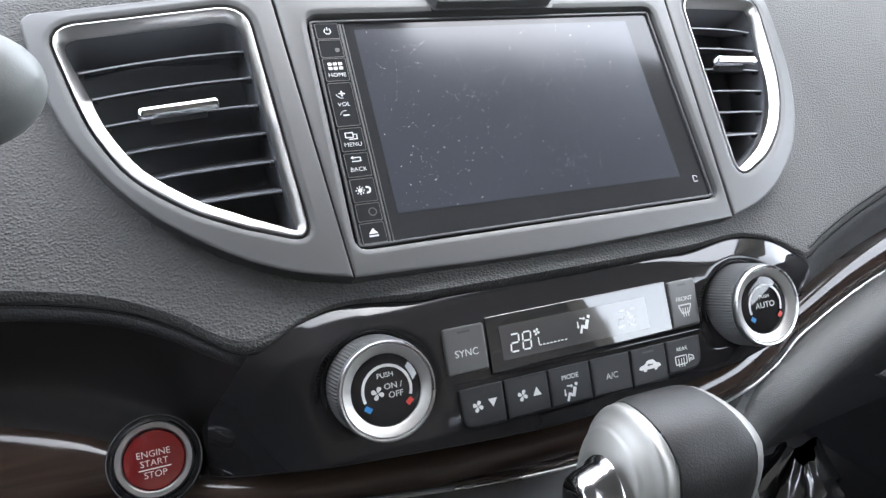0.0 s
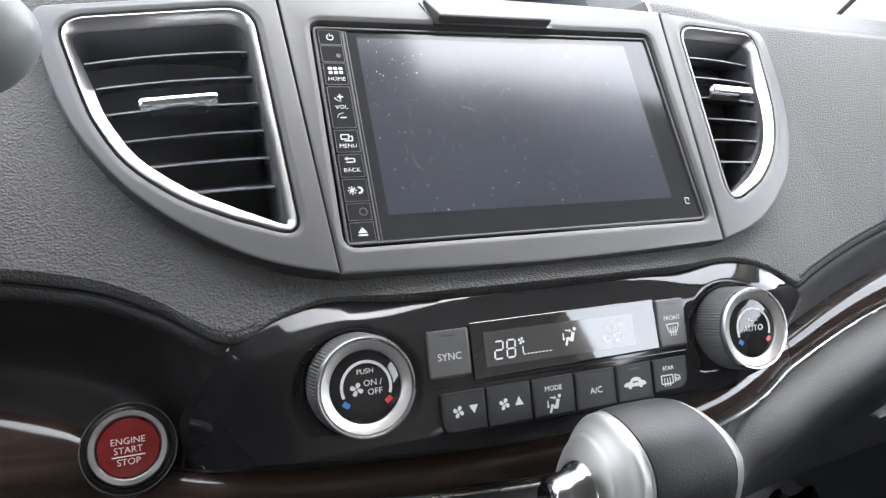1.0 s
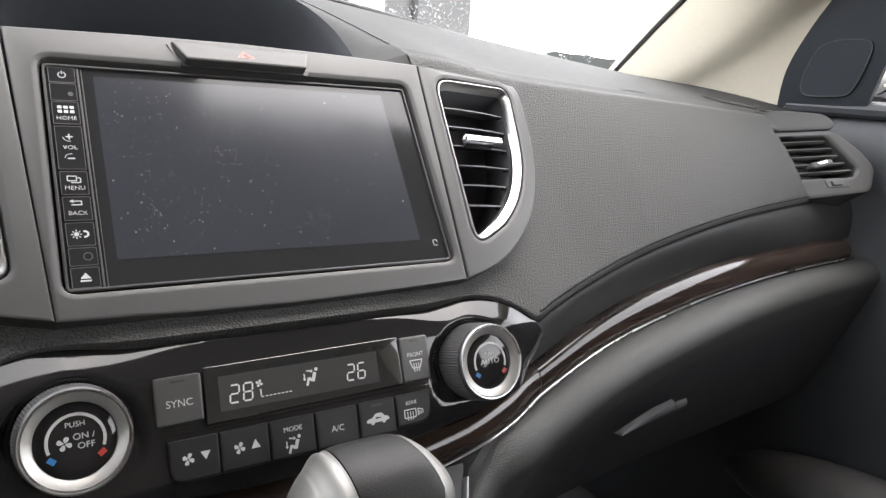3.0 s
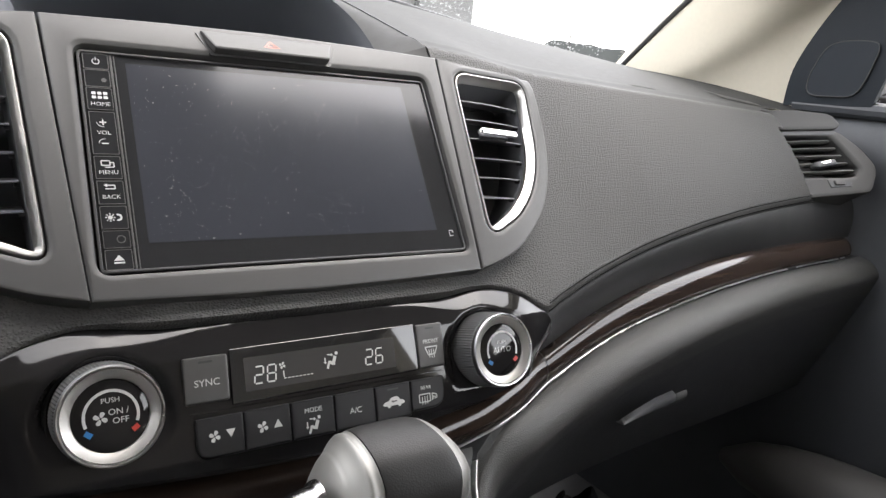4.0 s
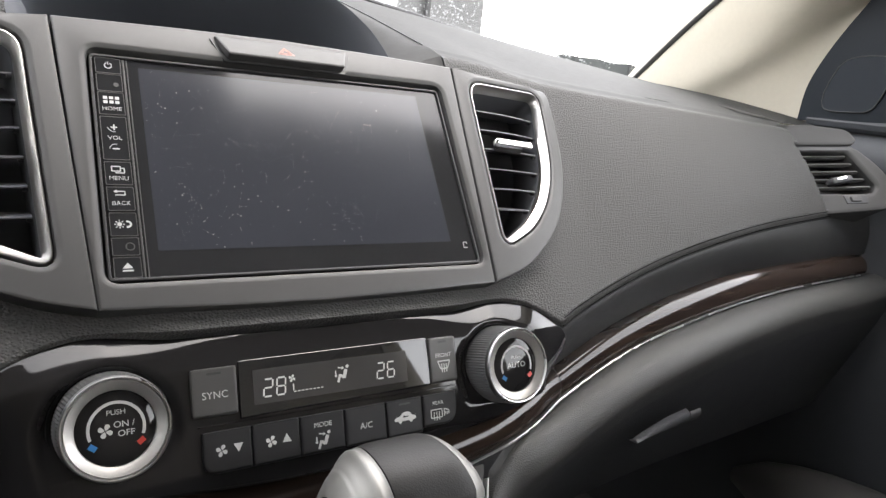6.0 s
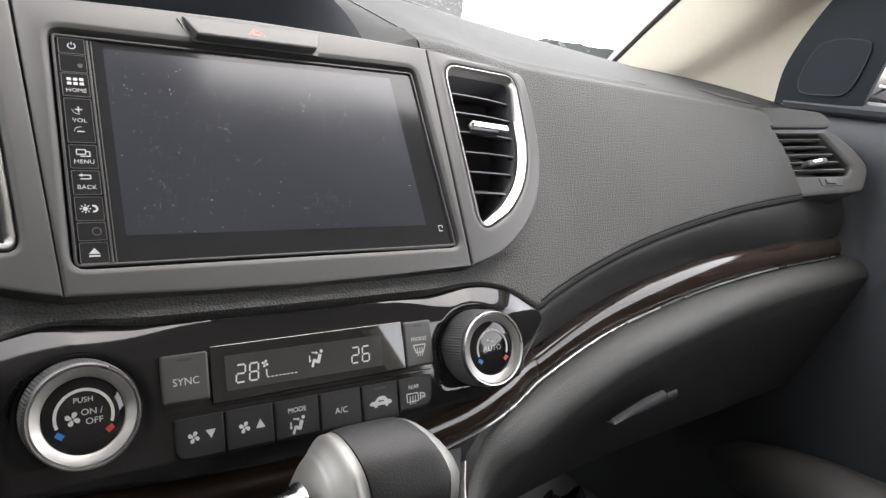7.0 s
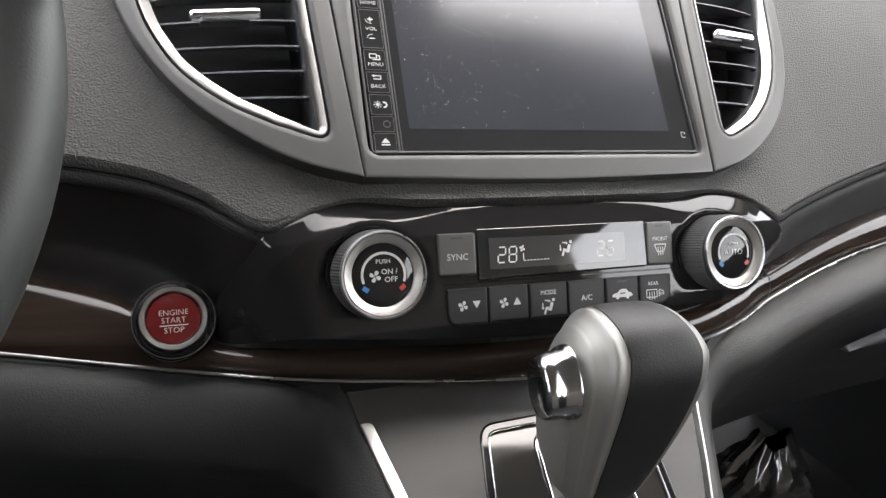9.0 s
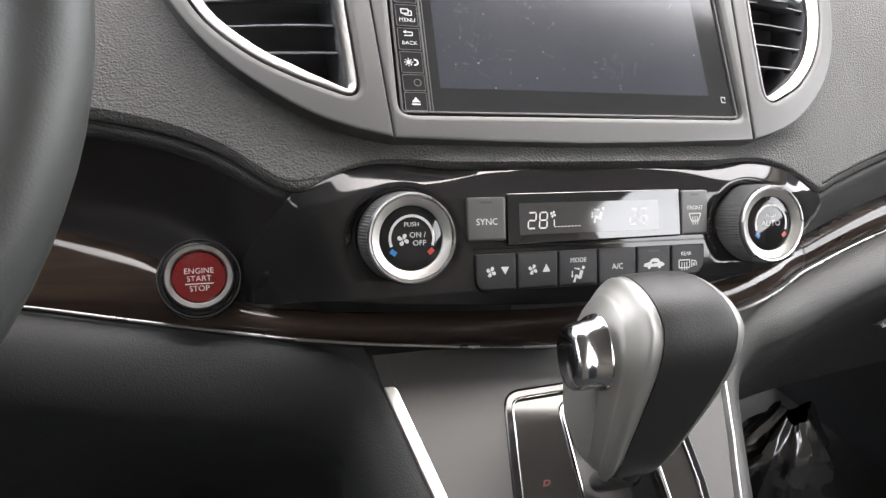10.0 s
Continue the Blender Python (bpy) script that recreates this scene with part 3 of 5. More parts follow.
for u0, u1 in ((-46, -15.4), (17.5, 65.8)):
    part("piping", tube([surface(u, seam(u) - 0.38) for u in span(u0, u1, 120)], 0.0008, 6), MARK, dashboard, "dark groove along the seam")


for side in (-1, 1):
    part("seam_backing", tube([F(side * (11.45 + (v + 1.05) * 0.067), v, -0.9) for v in span(-1.2, 14.4, 4)], 0.003, 6), BLACK, dashboard)

# the top of the dashboard, from the crest to the foot of the windscreen
def foot(x):
    """The foot of the windscreen at a distance x from the middle."""
    a = abs(x)
    return Vector((x, 0.69 - 0.3 * a * a, ease(a, [0, 0.2, 0.35, 0.52, 0.62, 0.7, 0.76, 0.8], [1.248, 1.242, 1.226, 1.197, 1.179, 1.164, 1.159, 1.157])))


def top_point(x, s):
    a = pad_point(x * 100, 1.3)
    b = foot(x)
    p = a.lerp(b, s)
    p.z += 0.008 * math.sin(math.pi * s) * (0.5 + abs(x))
    return p


def flank_top(t, s):
    """The passenger side of the top: its inner edge runs along the hood."""
    a = pad_point(100 * (0.125 + 0.655 * t), 1.3)
    b = foot(0.189 + 0.591 * t)
    p = a.lerp(b, s)
    p.z += 0.008 * math.sin(math.pi * s) * (0.5 + b.x)
    return p


part("dash_top", grid(flank_top, span(0, 1, 60), span(0, 1, 24)), TOP_PLASTIC, dashboard, "matt grey dashboard top")
part("dash_top", grid(top_point, span(-0.78, -0.143, 50), span(0, 1, 24)), TOP_PLASTIC, dashboard, "matt grey dashboard top")


def hood_edge(s):
    """The line where the hood meets the passenger side of the top."""
    return pad_point(12.5, 0.98 + 0.32 * s / 0.08) if s < 0.08 else flank_top(0, (s - 0.08) / 0.92)


def hood_point(i, s):
    if i > HOOD_FOOT:
        w = (i - HOOD_FOOT) / (len(HOOD_RIM) - 1 - HOOD_FOOT)
        a, b = hood_point(HOOD_FOOT, s), hood_edge(s)
        return a.lerp(b, w) + Vector((0, 0, 0.006 * math.sin(math.pi * w) * min(1.0, s / 0.2)))
    p = HOOD_RIM[i]
    a = F(p[0], p[1], -1.6 + 0.5 * max(0.0, (p[0] - 9) / 3.6))
    b = foot(p[0] / 100 * 1.5)
    q = a.lerp(b, s)
    q.z += 0.035 * math.sin(math.pi * min(1, s * 1.1)) * (p[1] - 15) / 8.5
    return q


def hood_inner(i, s):
    p = HOOD_RIM[i]
    c = Vector((-1.5, 17.5))
    d = Vector(p[:2]).lerp(c, 0.2 * s + 0.07 * min(1.0, s / 0.1) ** 0.5)
    return F(d.x, d.y, -1.6 - 13 * s) if s > 0 else hood_point(i, 0)


bm = bmesh.new()
idx = list(range(len(HOOD_RIM)))
rows = [[bm.verts.new(hood_point(i, s)) for i in idx] for s in [0, 0.03, 0.06, 0.08] + span(0.14, 1, 14)]
for a, b in zip(rows, rows[1:]):
    ring_faces(bm, a, b, closed=False)
apron = [[bm.verts.new(q) for q in row] for row in ([F(HOOD_RIM[i][0], 14.3, -0.7) for i in idx[HOOD_FOOT:]], [hood_point(i, 0) for i in idx[HOOD_FOOT:]])]
ring_faces(bm, apron[0], apron[1], closed=False)
part("display_hood", bm, TOP_PLASTIC, dashboard, "grey arched hood over the centre display recess")
bm = bmesh.new()
rows = [[bm.verts.new(hood_inner(i, s)) for i in idx if i <= HOOD_FOOT] for s in [0, 0.02, 0.05, 0.1] + span(0.2, 1, 6)]
for a, b in zip(rows, rows[1:]):
    ring_faces(bm, a, b, closed=False)
bm.faces.new(rows[-1])
bm.faces.new([bm.verts.new(F(*q)) for q in ((-14.3, 14.2, -0.9), (11.6, 14.2, -0.9), (9, 14.6, -14.6), (-11.5, 14.6, -14.6))])
part("display_recess", bm, CAVITY, dashboard, "dark recess behind the centre bezel")
crease = [flank_top(0.002, s) + Vector((0, 0, 0.0008)) for s in (0.7, 0.5, 0.3, 0.15, 0.0)]
part("crease", tube(smooth_loop(crease, 6, closed=False), 0.0006, 6), BLACK, dashboard, "fine joint line beside the hood")

# ---- centre bezel, head unit and vents ----
def seam_u(v):
    return 11.45 + (v + 1.05) * 0.067


def clip_loop(side):
    """The outline of one of the three bezel pieces: -1 and 1 the vent pieces, 0 the middle."""
    if side == 0:
        right = [(seam_u(-1.5) - 0.04, -1.5), (seam_u(14.7) - 0.04, 14.72), (6, 15.05), (0, 15.2)]
        left = [(-u, v) for u, v in reversed(right[:-1])]
        return right + left + [(-5, -1.72), (0, -1.8), (5, -1.72)]
    curve = smooth_loop([(22.85, 12.2), (22.3, 9.1), (21.1, 5.9), (19.2, 3.0), (16.4, 0.55), (14.0, -0.75), (seam_u(-1.46) + 0.04, -1.46)], 4, closed=False)
    loop = rounded([(seam_u(14.7) + 0.04, 14.68), (22.9, 13.9 if side < 0 else 13.3)] + [tuple(p) for p in curve[1:]], [0.05, 0.6] + [0] * (len(curve) - 1))
    return [(side * w, v) for w, v in (vent_uv(p[0], p[1], side) for p in loop)]


VENT_CURVE = smooth_loop([(15.0, 1.58), (15.9, 2.0), (17.8, 3.2), (19.7, 5.2), (20.8, 7.6), (21.3, 9.6)], 4, closed=False)
VENT_RING = rounded([tuple(p) for p in VENT_CURVE] + [(21.9, 12.95), (13.75, 13.4), (13.0, 0.72)], [0] * len(VENT_CURVE) + [1.1, 1.2, 0.9])

VENT_CURVE_RIGHT = smooth_loop([(15.6, 2.0), (16.6, 2.6), (18.3, 4.1), (19.7, 6.0), (20.6, 8.0), (21.1, 9.8)], 4, closed=False)
VENT_RING_RIGHT = rounded([tuple(p) for p in VENT_CURVE_RIGHT] + [(21.8, 12.95), (13.75, 13.4), (13.0, 0.8)], [0] * len(VENT_CURVE_RIGHT) + [1.1, 1.2, 1.7])
UNIT = box_outline(-10.95, -0.15, 10.95, 12.85, 0.7)
part("centre_frame", plate(clip_loop(0), 0.25, 1.5, 0.12, [UNIT], 0.3, bend=surround_bend), SURROUND, dashboard, "satin grey plastic frame round the head unit")


def air_vent(side):
    v = thing("air_vent", "centre air vent with a bright chrome ring and black slats", "air vent", "centre air vents")
    ring = [(side * w, v) for w, v in (vent_uv(p[0] - (0.03 * (p[0] - 13) if side > 0 else 0.0), p[1], side) for p in (VENT_RING if side < 0 else VENT_RING_RIGHT))]
    part("frame", plate(clip_loop(side), 0.25, 1.5, 0.12, [grown(ring, 0.12)], 0.3, bend=surround_bend), SURROUND, v, "satin grey frame")
    # chrome ring: rounded, sloping inwards, broad on the curved side
    bm = bmesh.new()
    loops = []
    def band(d0, d1):
        """A loop inside the ring: d0 in on the straight sides, d1 on the curved side."""
        out = []
        for p, q in zip(grown(ring, -d0), grown(ring, -d1)):
            away = min(1.0, max(0.0, (abs(p[0]) - 13.6) / 2.5)) * min(1.0, max(0.0, (12.2 - p[1]) / 2.0))
            out.append(Vector(p[:2]).lerp(Vector(q[:2]), away))
        return out

    for d0, d1, n in ((-0.1, -0.1, -0.6), (-0.08, -0.08, 0.0), (-0.02, -0.02, 0.13), (0.04, 0.05, 0.14), (0.09, 0.1, 0.08), (0.36, 0.54, -0.42), (0.38, 0.56, -0.6)):
        # the bevel is shallower along the lower curve
        rise = 0.28 if n == -0.42 else 0.0
        loops.append([bm.verts.new(F(p[0], p[1], n + rise * max(0.0, min(1.0, (9.5 - p[1]) / 5)) + surround_bend(p[0], p[1]))) for p in band(d0, d1)])
    for a, b in zip(loops, loops[1:]):
        ring_faces(bm, a, b)
    part("chrome_ring", bm, CHROME, v, "bright satin chrome ring")
    bm = bmesh.new()
    inner = [Vector(p) for p in band(0.37, 0.55)]
    a = [bm.verts.new(F(p[0], p[1], -0.58 + surround_bend(p[0], p[1]))) for p in inner]
    b = [bm.verts.new(F(p[0], p[1], -4.6)) for p in inner]
    ring_faces(bm, a, b)
    bm.faces.new(b)
    part("housing", bm, VENT_BACK, v)
    for k, row in enumerate(r + (0.35 if side > 0 else 0.0) for r in (11.5, 9.95, 8.4, 6.8, 5.25, 3.65)):
        us = sorted(p[0] for p in (q0 + (q1 - q0) * ((row - q0.y) / (q1.y - q0.y)) for q0, q1 in zip(inner, inner[1:] + inner[:1]) if (q0.y - row) * (q1.y - row) < 0))
        if len(us) < 2:
            continue
        u0, u1 = us[0] + 0.12, us[-1] - 0.12
        sec = [(0.02, -0.72), (0.06, -0.8), (0.06, -3.0), (-0.1, -3.0), (-0.09, -0.85), (-0.05, -0.72)]
        bm = bmesh.new()
        ends = []
        for u in span(u0, u1, 6):
            ends.append([bm.verts.new(F(u, row + c + 0.54 * (-0.75 - n), n + surround_bend(u, row))) for c, n in sec])
        for x, y in zip(ends, ends[1:]):
            ring_faces(bm, x, y)
        bm.faces.new(ends[0])
        bm.faces.new(ends[-1])
        slat = part("slat", bm, SLAT, v)
        for u in (u0 + 0.1, u1 - 0.1):
            part("pivot", tube([F(u - 0.12, row, -1.0 + surround_bend(u, row)), F(u + 0.12, row, -1.0 + surround_bend(u, row))], 0.0018), BLACK, slat)
    mid, tv = (-17.85, 8.0) if side < 0 else (16.4, 8.6)
    tab = part("tab", plate(box_outline(mid - 1.3, tv, mid + 1.3, tv + 0.3, 0.1), -0.2, 0.5, 0.1, bend=surround_bend), BLACK, v, "black adjuster tab")
    part("chrome_bar", plate(box_outline(mid - 1.85, tv - 0.03, mid + 1.85, tv + 0.45, 0.24, 4), 0.45, 0.5, 0.2, bend=surround_bend), BRIGHT, tab, "bright chrome bar on the tab")
    return v


air_vent(-1)
air_vent(1)

# ---- the head unit ----
head_unit = thing("head_unit", "black touchscreen head unit switched off, dust on the glass", "car stereo")
part("body", plate(box_outline(-10.85, -0.05, 10.85, 12.7, 0.25), -0.16, 2.0, 0.08), GLASS_BLACK, head_unit)
part("rim", plate(box_outline(-10.82, -0.02, 10.82, 12.67, 0.25), -0.02, 0.14, 0.04, [box_outline(-10.68, 0.12, 10.68, 12.53, 0.2)], 0.04), BLACK, head_unit, "thin raised black rim")
part("screen", plate(box_outline(-8.45, 1.5, 9.0, 12.1, 0.05), -0.145, 0.01, 0.004), SCREEN, head_unit, "dark dusty touchscreen")
part("divider", plate(box_outline(-9.22, 0.15, -9.12, 12.5, 0.02), -0.1, 0.06, 0.02), BUTTON_GREY, head_unit, "thin grey divider line")
part("divider", plate(box_outline(-9.02, 0.15, -8.97, 12.5, 0.02), -0.12, 0.04, 0.01), BUTTON_GREY, head_unit, "thin grey divider line")
keys = [(11.55, 12.5, "power"), (10.45, 11.5, "sensor"), (9.05, 10.4, "HOME"), (6.45, 8.95, "VOL"), (5.05, 6.35, "MENU"), (3.65, 4.95, "BACK"), (2.3, 3.55, "day"), (1.28, 2.22, "dial"), (0.14, 1.2, "eject")]
for v0, v1, word in keys:
    mid = (v0 + v1) / 2
    key = part("key", plate(box_outline(-10.55, v0, -9.3, v1, 0.08, 3), -0.08, 0.1, 0.035), GLASS_BLACK, head_unit)
    part("edge_line", plate(box_outline(-10.55, v0, -9.3, v1, 0.08, 3), -0.07, 0.03, 0.008, [box_outline(-10.515, v0 + 0.035, -9.335, v1 - 0.035, 0.06, 3)], 0.008), BUTTON_GREY, key, "thin pale outline")
    c, n = -9.92, -0.078
    if word == "power":
        flat(arc(0.17, 0.05, 120, 420) + [bar(0, 0.05, 0, 0.24, 0.05)], c, mid, n, DIM_WHITE, key)
    elif word == "sensor":
        flat([disc(0.13, 0.3, -0.1)], c, mid, n, BUTTON_GREY, key)
    elif word == "HOME":
        flat([box_outline(x - 0.1, y - 0.085, x + 0.1, y + 0.085, 0.02, 1) for x in (-0.28, 0, 0.28) for y in (0.0, 0.25)], c, mid + 0.08, n, WHITE, key)
        lettering(word, 0.32, c, mid - 0.32, n, WHITE, key, bold=-0.003, squeeze=1.05)
    elif word == "VOL":
        lettering(word, 0.32, c, mid, n, WHITE, key, bold=-0.003, squeeze=1.1)
        flat([bar(-0.16, 0, 0.16, 0, 0.06), bar(0, -0.16, 0, 0.16, 0.06)], c, mid + 0.62, n, WHITE, key)
        flat([bar(-0.16, 0, 0.16, 0, 0.06)], c, mid - 0.62, n, WHITE, key)
        flat(arc(0.3, 0.03, 190, 280), c, mid + 0.66, n, DIM_WHITE, key)
        flat(arc(0.3, 0.03, 80, 170), c, mid - 0.66, n, DIM_WHITE, key)
    elif word == "MENU":
        lettering(word, 0.32, c, mid - 0.28, n, WHITE, key, bold=-0.003, squeeze=1.05)
        flat([bar(-0.3, 0.38, 0.1, 0.38, 0.05), bar(-0.3, 0.12, 0.1, 0.12, 0.05), bar(-0.3, 0.12, -0.3, 0.38, 0.05), bar(0.1, 0.12, 0.1, 0.38, 0.05), bar(-0.15, 0.02, 0.28, 0.02, 0.05), bar(0.28, 0.02, 0.28, 0.28, 0.05), bar(0.1, 0.28, 0.28, 0.28, 0.05)], c, mid, n, WHITE, key)
    elif word == "BACK":
        lettering(word, 0.32, c, mid - 0.25, n, WHITE, key, bold=-0.003, squeeze=1.05)
        flat([bar(-0.2, 0.4, 0.2, 0.4, 0.05), bar(0.2, 0.4, 0.2, 0.2, 0.05), bar(-0.25, 0.2, 0.2, 0.2, 0.05), [(-0.15, 0.3), (-0.32, 0.4), (-0.15, 0.5)]], c, mid, n, WHITE, key)
    elif word == "day":
        flat([disc(0.11, -0.18, 0)] + [bar(-0.18 + 0.15 * math.cos(a), 0.15 * math.sin(a), -0.18 + 0.24 * math.cos(a), 0.24 * math.sin(a), 0.045) for a in span(0, 2 * math.pi * 7 / 8, 7)] + arc(0.15, 0.09, -110, 110, 12, 0.18, 0), c, mid, n, WHITE, key)
    elif word == "dial":
        flat(arc(0.19, 0.05, 0, 360), c + 0.2, mid, n, BUTTON_GREY, key)
    else:
        flat([[(-0.24, -0.05), (0.24, -0.05), (0, 0.24)], bar(-0.24, -0.16, 0.24, -0.16, 0.08)], c, mid, n, WHITE, key)
flat([bar(-0.15, 0.18, -0.15, -0.18, 0.04), bar(-0.15, 0.18, 0.12, 0.18, 0.04), bar(-0.15, -0.18, 0.12, -0.18, 0.04), bar(0.12, 0.18, 0.12, 0.02, 0.04)], 10.05, 1.25, -0.155, DIM_WHITE, head_unit)
rng = random.Random(4)
bm = bmesh.new()
for k in range(1000):
    c = rng.choice([(0, 7, 12, 8), (-1, 6, 10, 6), (-3, 7, 7, 6), (-7.2, 6.5, 1.8, 6), (-7, 3, 1.8, 2.5), (-7, 10, 2.2, 2.5), (-5.5, 5, 1.8, 3.0), (2.5, 3.6, 1.8, 1.4), (-2, 7.5, 2.5, 1.8), (0, 7, 5, 3.5), (3, 9, 3, 2)])
    u, v = rng.gauss(c[0], c[2] * 0.6), rng.gauss(c[1], c[3] * 0.6)
    if not (-8.3 < u < 8.8 and 1.6 < v < 12):
        continue
    r = 0.0055 + 0.016 * rng.random() ** 4
    a = rng.random() * 3
    loop = [bm.verts.new(F(u + r * 1.3 * math.cos(a + q), v + r * math.sin(a + q), -0.143 + 0.003)) for q in span(0, 2 * math.pi * 5 / 6, 5)]
    tip = bm.verts.new(F(u, v, -0.143 + r * 0.6))
    for i in range(6):
        bm.faces.new((loop[i], loop[(i + 1) % 6], tip))
tagged(part("dust", bm, WHITE, head_unit, "specks of white dust"), kind="stuff")

hazard = thing("hazard_button", "grey bar-shaped hazard button with a red triangle", "button")
part("key", plate(rounded([(-3.6, 13.05), (3.6, 13.05), (4.2, 14.6), (-4.2, 14.6)], 0.15), 0.8, 1.2, 0.12, bend=lambda u, v: -0.36 * max(0.0, v - 13.2)), SURROUND, hazard)
part("recess", plate(rounded([(-3.8, 12.9), (3.8, 12.9), (4.45, 14.5), (-4.45, 14.5)], 0.1), 0.262, 0.2, 0.01, bend=surround_bend), BLACK, hazard, "dark gap around the key")
tri = [(-0.5, -0.26), (0.5, -0.26), (0, 0.36)]
for k in (1.0, 0.55):
    loop = [(p[0] * k, p[1] * k) for p in tri]
    flat([bar(*loop[i], *loop[(i + 1) % 3], 0.05) for i in range(3)], -0.1, 13.8, 0.802, RED_LINE, hazard, place=lambda u, v, n: F(u, v, n - 0.36 * max(0.0, v - 13.2) + 0.01))

# ---- climate control ----
climate = thing("climate_panel", "piano black climate control panel with knobs and buttons", "control panel")
def slope_n(v):
    """The control face stands steeper than the head unit."""
    return -0.55 + 0.28 * min(0.0, v + 4.6) + 0.5 * min(0.0, v + 9.45)


def ctrl(u, v, n=0.0):
    return F(u, v, slope_n(v) + n)


def panel_top(u):
    return ease(abs(u), [0, 8, 11.6, 14.5, 16.2, 17.5, 18.8, 19.6], [-2.95, -2.8, -2.35, -2.6, -3.45, -4.8, -6.1, -7.3])


def panel_low(u):
    return wood_top(u) + 0.05


def band_n(u, v):
    """How deep the band beside the panel lies at this height."""
    lo, hi = 0.0, 1.0
    for step in range(24):
        mid = (lo + hi) / 2
        if band_point_2(u, mid).x > v:
            lo = mid
        else:
            hi = mid
    return band_point_2(u, lo).y


def panel_n(u, v):
    """The panel swells out over the buttons, rolls back along its top and round the knobs, and melts into the bands at its ends."""
    a = abs(u)
    edge = panel_top(u)
    top = edge - (0.2 + 1.35 * math.exp(-((a - 11.2) / 3.8) ** 2) if a < 11.2 else 1.55 + 0.12 * (a - 11.2))
    roll = max(0.0, min(1.0, (v - top) / max(0.3, edge - top)))
    n = slope_n(v) - 0.31 * (edge - top) * roll ** 1.12
    q = max(0.0, min(1.0, (a - 13.6) / 5.6))
    q = q * q * (3 - 2 * q)
    dish = max(0.0, min(1.0, (3.25 - math.hypot(a - 11.1, v + 6.93)) / 0.6))
    n -= 0.55 * dish * dish * (3 - 2 * dish) * max(0.0, min(1.0, (v + 8.6) / 2.6))
    return n * (1 - q) + (band_n(u, v) + 0.12) * q


def panel_point(u, s):
    lo, hi = panel_low(u), panel_top(u)
    v = lo + (hi - lo) * s
    return F(u, v, panel_n(u, v) - 1.0 * max(0.0, (s - 0.985) / 0.015) ** 2)


part("panel", grid(panel_point, span(-19.0, 19.0, 230), span(0, 0.96, 60) + [0.97, 0.98, 0.985, 0.99, 0.995, 1.0]), PIANO, climate, soft=60)

for uu, words in ((-11.1, (("PUSH", 0.33, 0.0, 0.72), ("ON /", 0.4, 0.32, 0.16), ("OFF", 0.4, 0.4, -0.26))), (11.1, (("PUSH", 0.3, 0.0, 0.5), ("AUTO", 0.5, 0.0, 0.0)))):
    km = FACE @ Matrix.Translation((uu / 100, -0.0693, 0.006)) @ Matrix.Rotation(math.atan(0.28), 4, "X")

    def on_knob(x, y, n, base=km @ Matrix.Translation((0, 0, -0.0005))):
        return base @ Vector((x / 100, y / 100, n / 100))

    sunk = km @ Matrix.Translation((0, 0, -0.0005))
    part("collar", revolve([(0.0262, -0.028), (0.026, -0.0215), (0.0254, -0.0205), (0.0242, -0.0215), (0.0238, -0.028)], km, 64), BUTTON, climate, "black collar")
    knob = part("knob", revolve([(0.0232, -0.03), (0.0232, -0.019), (0.0228, -0.003), (0.0218, 0.0), (0.0164, -0.004), (0.0164, -0.008)], km @ Matrix.Translation((0, 0, -0.001)), 180, knurl=0.0006), KNURL, climate, "black ribbed knob")
    part("rim", revolve([(0.0223, -0.004), (0.0228, -0.0012), (0.0227, 0.0003), (0.0221, 0.0012), (0.0215, 0.0011), (0.0211, 0.0004), (0.0209, -0.0004), (0.0208, -0.0065)], km, 72), LINE, knob, "polished chrome rim")
    part("ring", revolve([(0.0211, -0.0012), (0.0209, 0.0001), (0.0205, 0.0003), (0.0199, 0.0), (0.0168, -0.0015), (0.0164, -0.002), (0.0162, -0.005)], km, 64), KNOB_RING, knob, "satin silver ring")
    cap = part("cap", revolve([(0.0163, -0.004), (0.0163, -0.0022), (0.0157, -0.0018), (0.011, -0.0013), (0.006, -0.0009), (0.0, -0.0008)], sunk, 64), PIANO, knob, "glossy black cap")
    n = -0.075
    flat(arc(1.12, 0.13, -20, 200, 40), 0, 0, n, WHITE, knob, "scale_arc", place=on_knob)
    flat([bar(-1.1, -0.58, -0.84, -0.78, 0.24)], 0, 0, n, BLUE, knob, "cold_mark", place=on_knob)
    flat([bar(1.1, -0.58, 0.84, -0.78, 0.24)], 0, 0, n, RED, knob, "warm_mark", place=on_knob)
    for word, size, x, y in words:
        lettering(word, size * 0.95, 0, 0, n, WHITE, knob, squeeze=1.05, m=sunk @ Matrix.Translation((x * 0.95 / 100, y * 0.95 / 100, 0)))
    if uu < 0:
        flat(fan_icon(0.28), -0.45, -0.06, n, WHITE, knob, place=on_knob)


def climate_key(u0, v0, u1, v1, mat, r=0.15, lamp=True):
    key = part("button", plate(box_outline(u0, v0, u1, v1, r, 4) if not hasattr(r, "__len__") else rounded([(u0, v0), (u1, v0), (u1, v1), (u0, v1)], r), 0.2, 0.6, 0.1, place=ctrl), mat, climate)
    if lamp:
        w = (u1 - u0) * 0.16
        m = (u0 + u1) / 2
        part("lamp_slot", plate(box_outline(m - w, v1 - 0.34, m + w, v1 - 0.22, 0.03, 2), 0.205, 0.05, 0.02, place=ctrl), BLACK, key, "dark indicator slot")
    return key


KN = 0.202


def ctrl_m(u, v):
    return Matrix.Translation(ctrl(u, v)) @ (FACE.to_3x3() @ Matrix.Rotation(math.atan(0.28), 3, "X")).to_4x4()


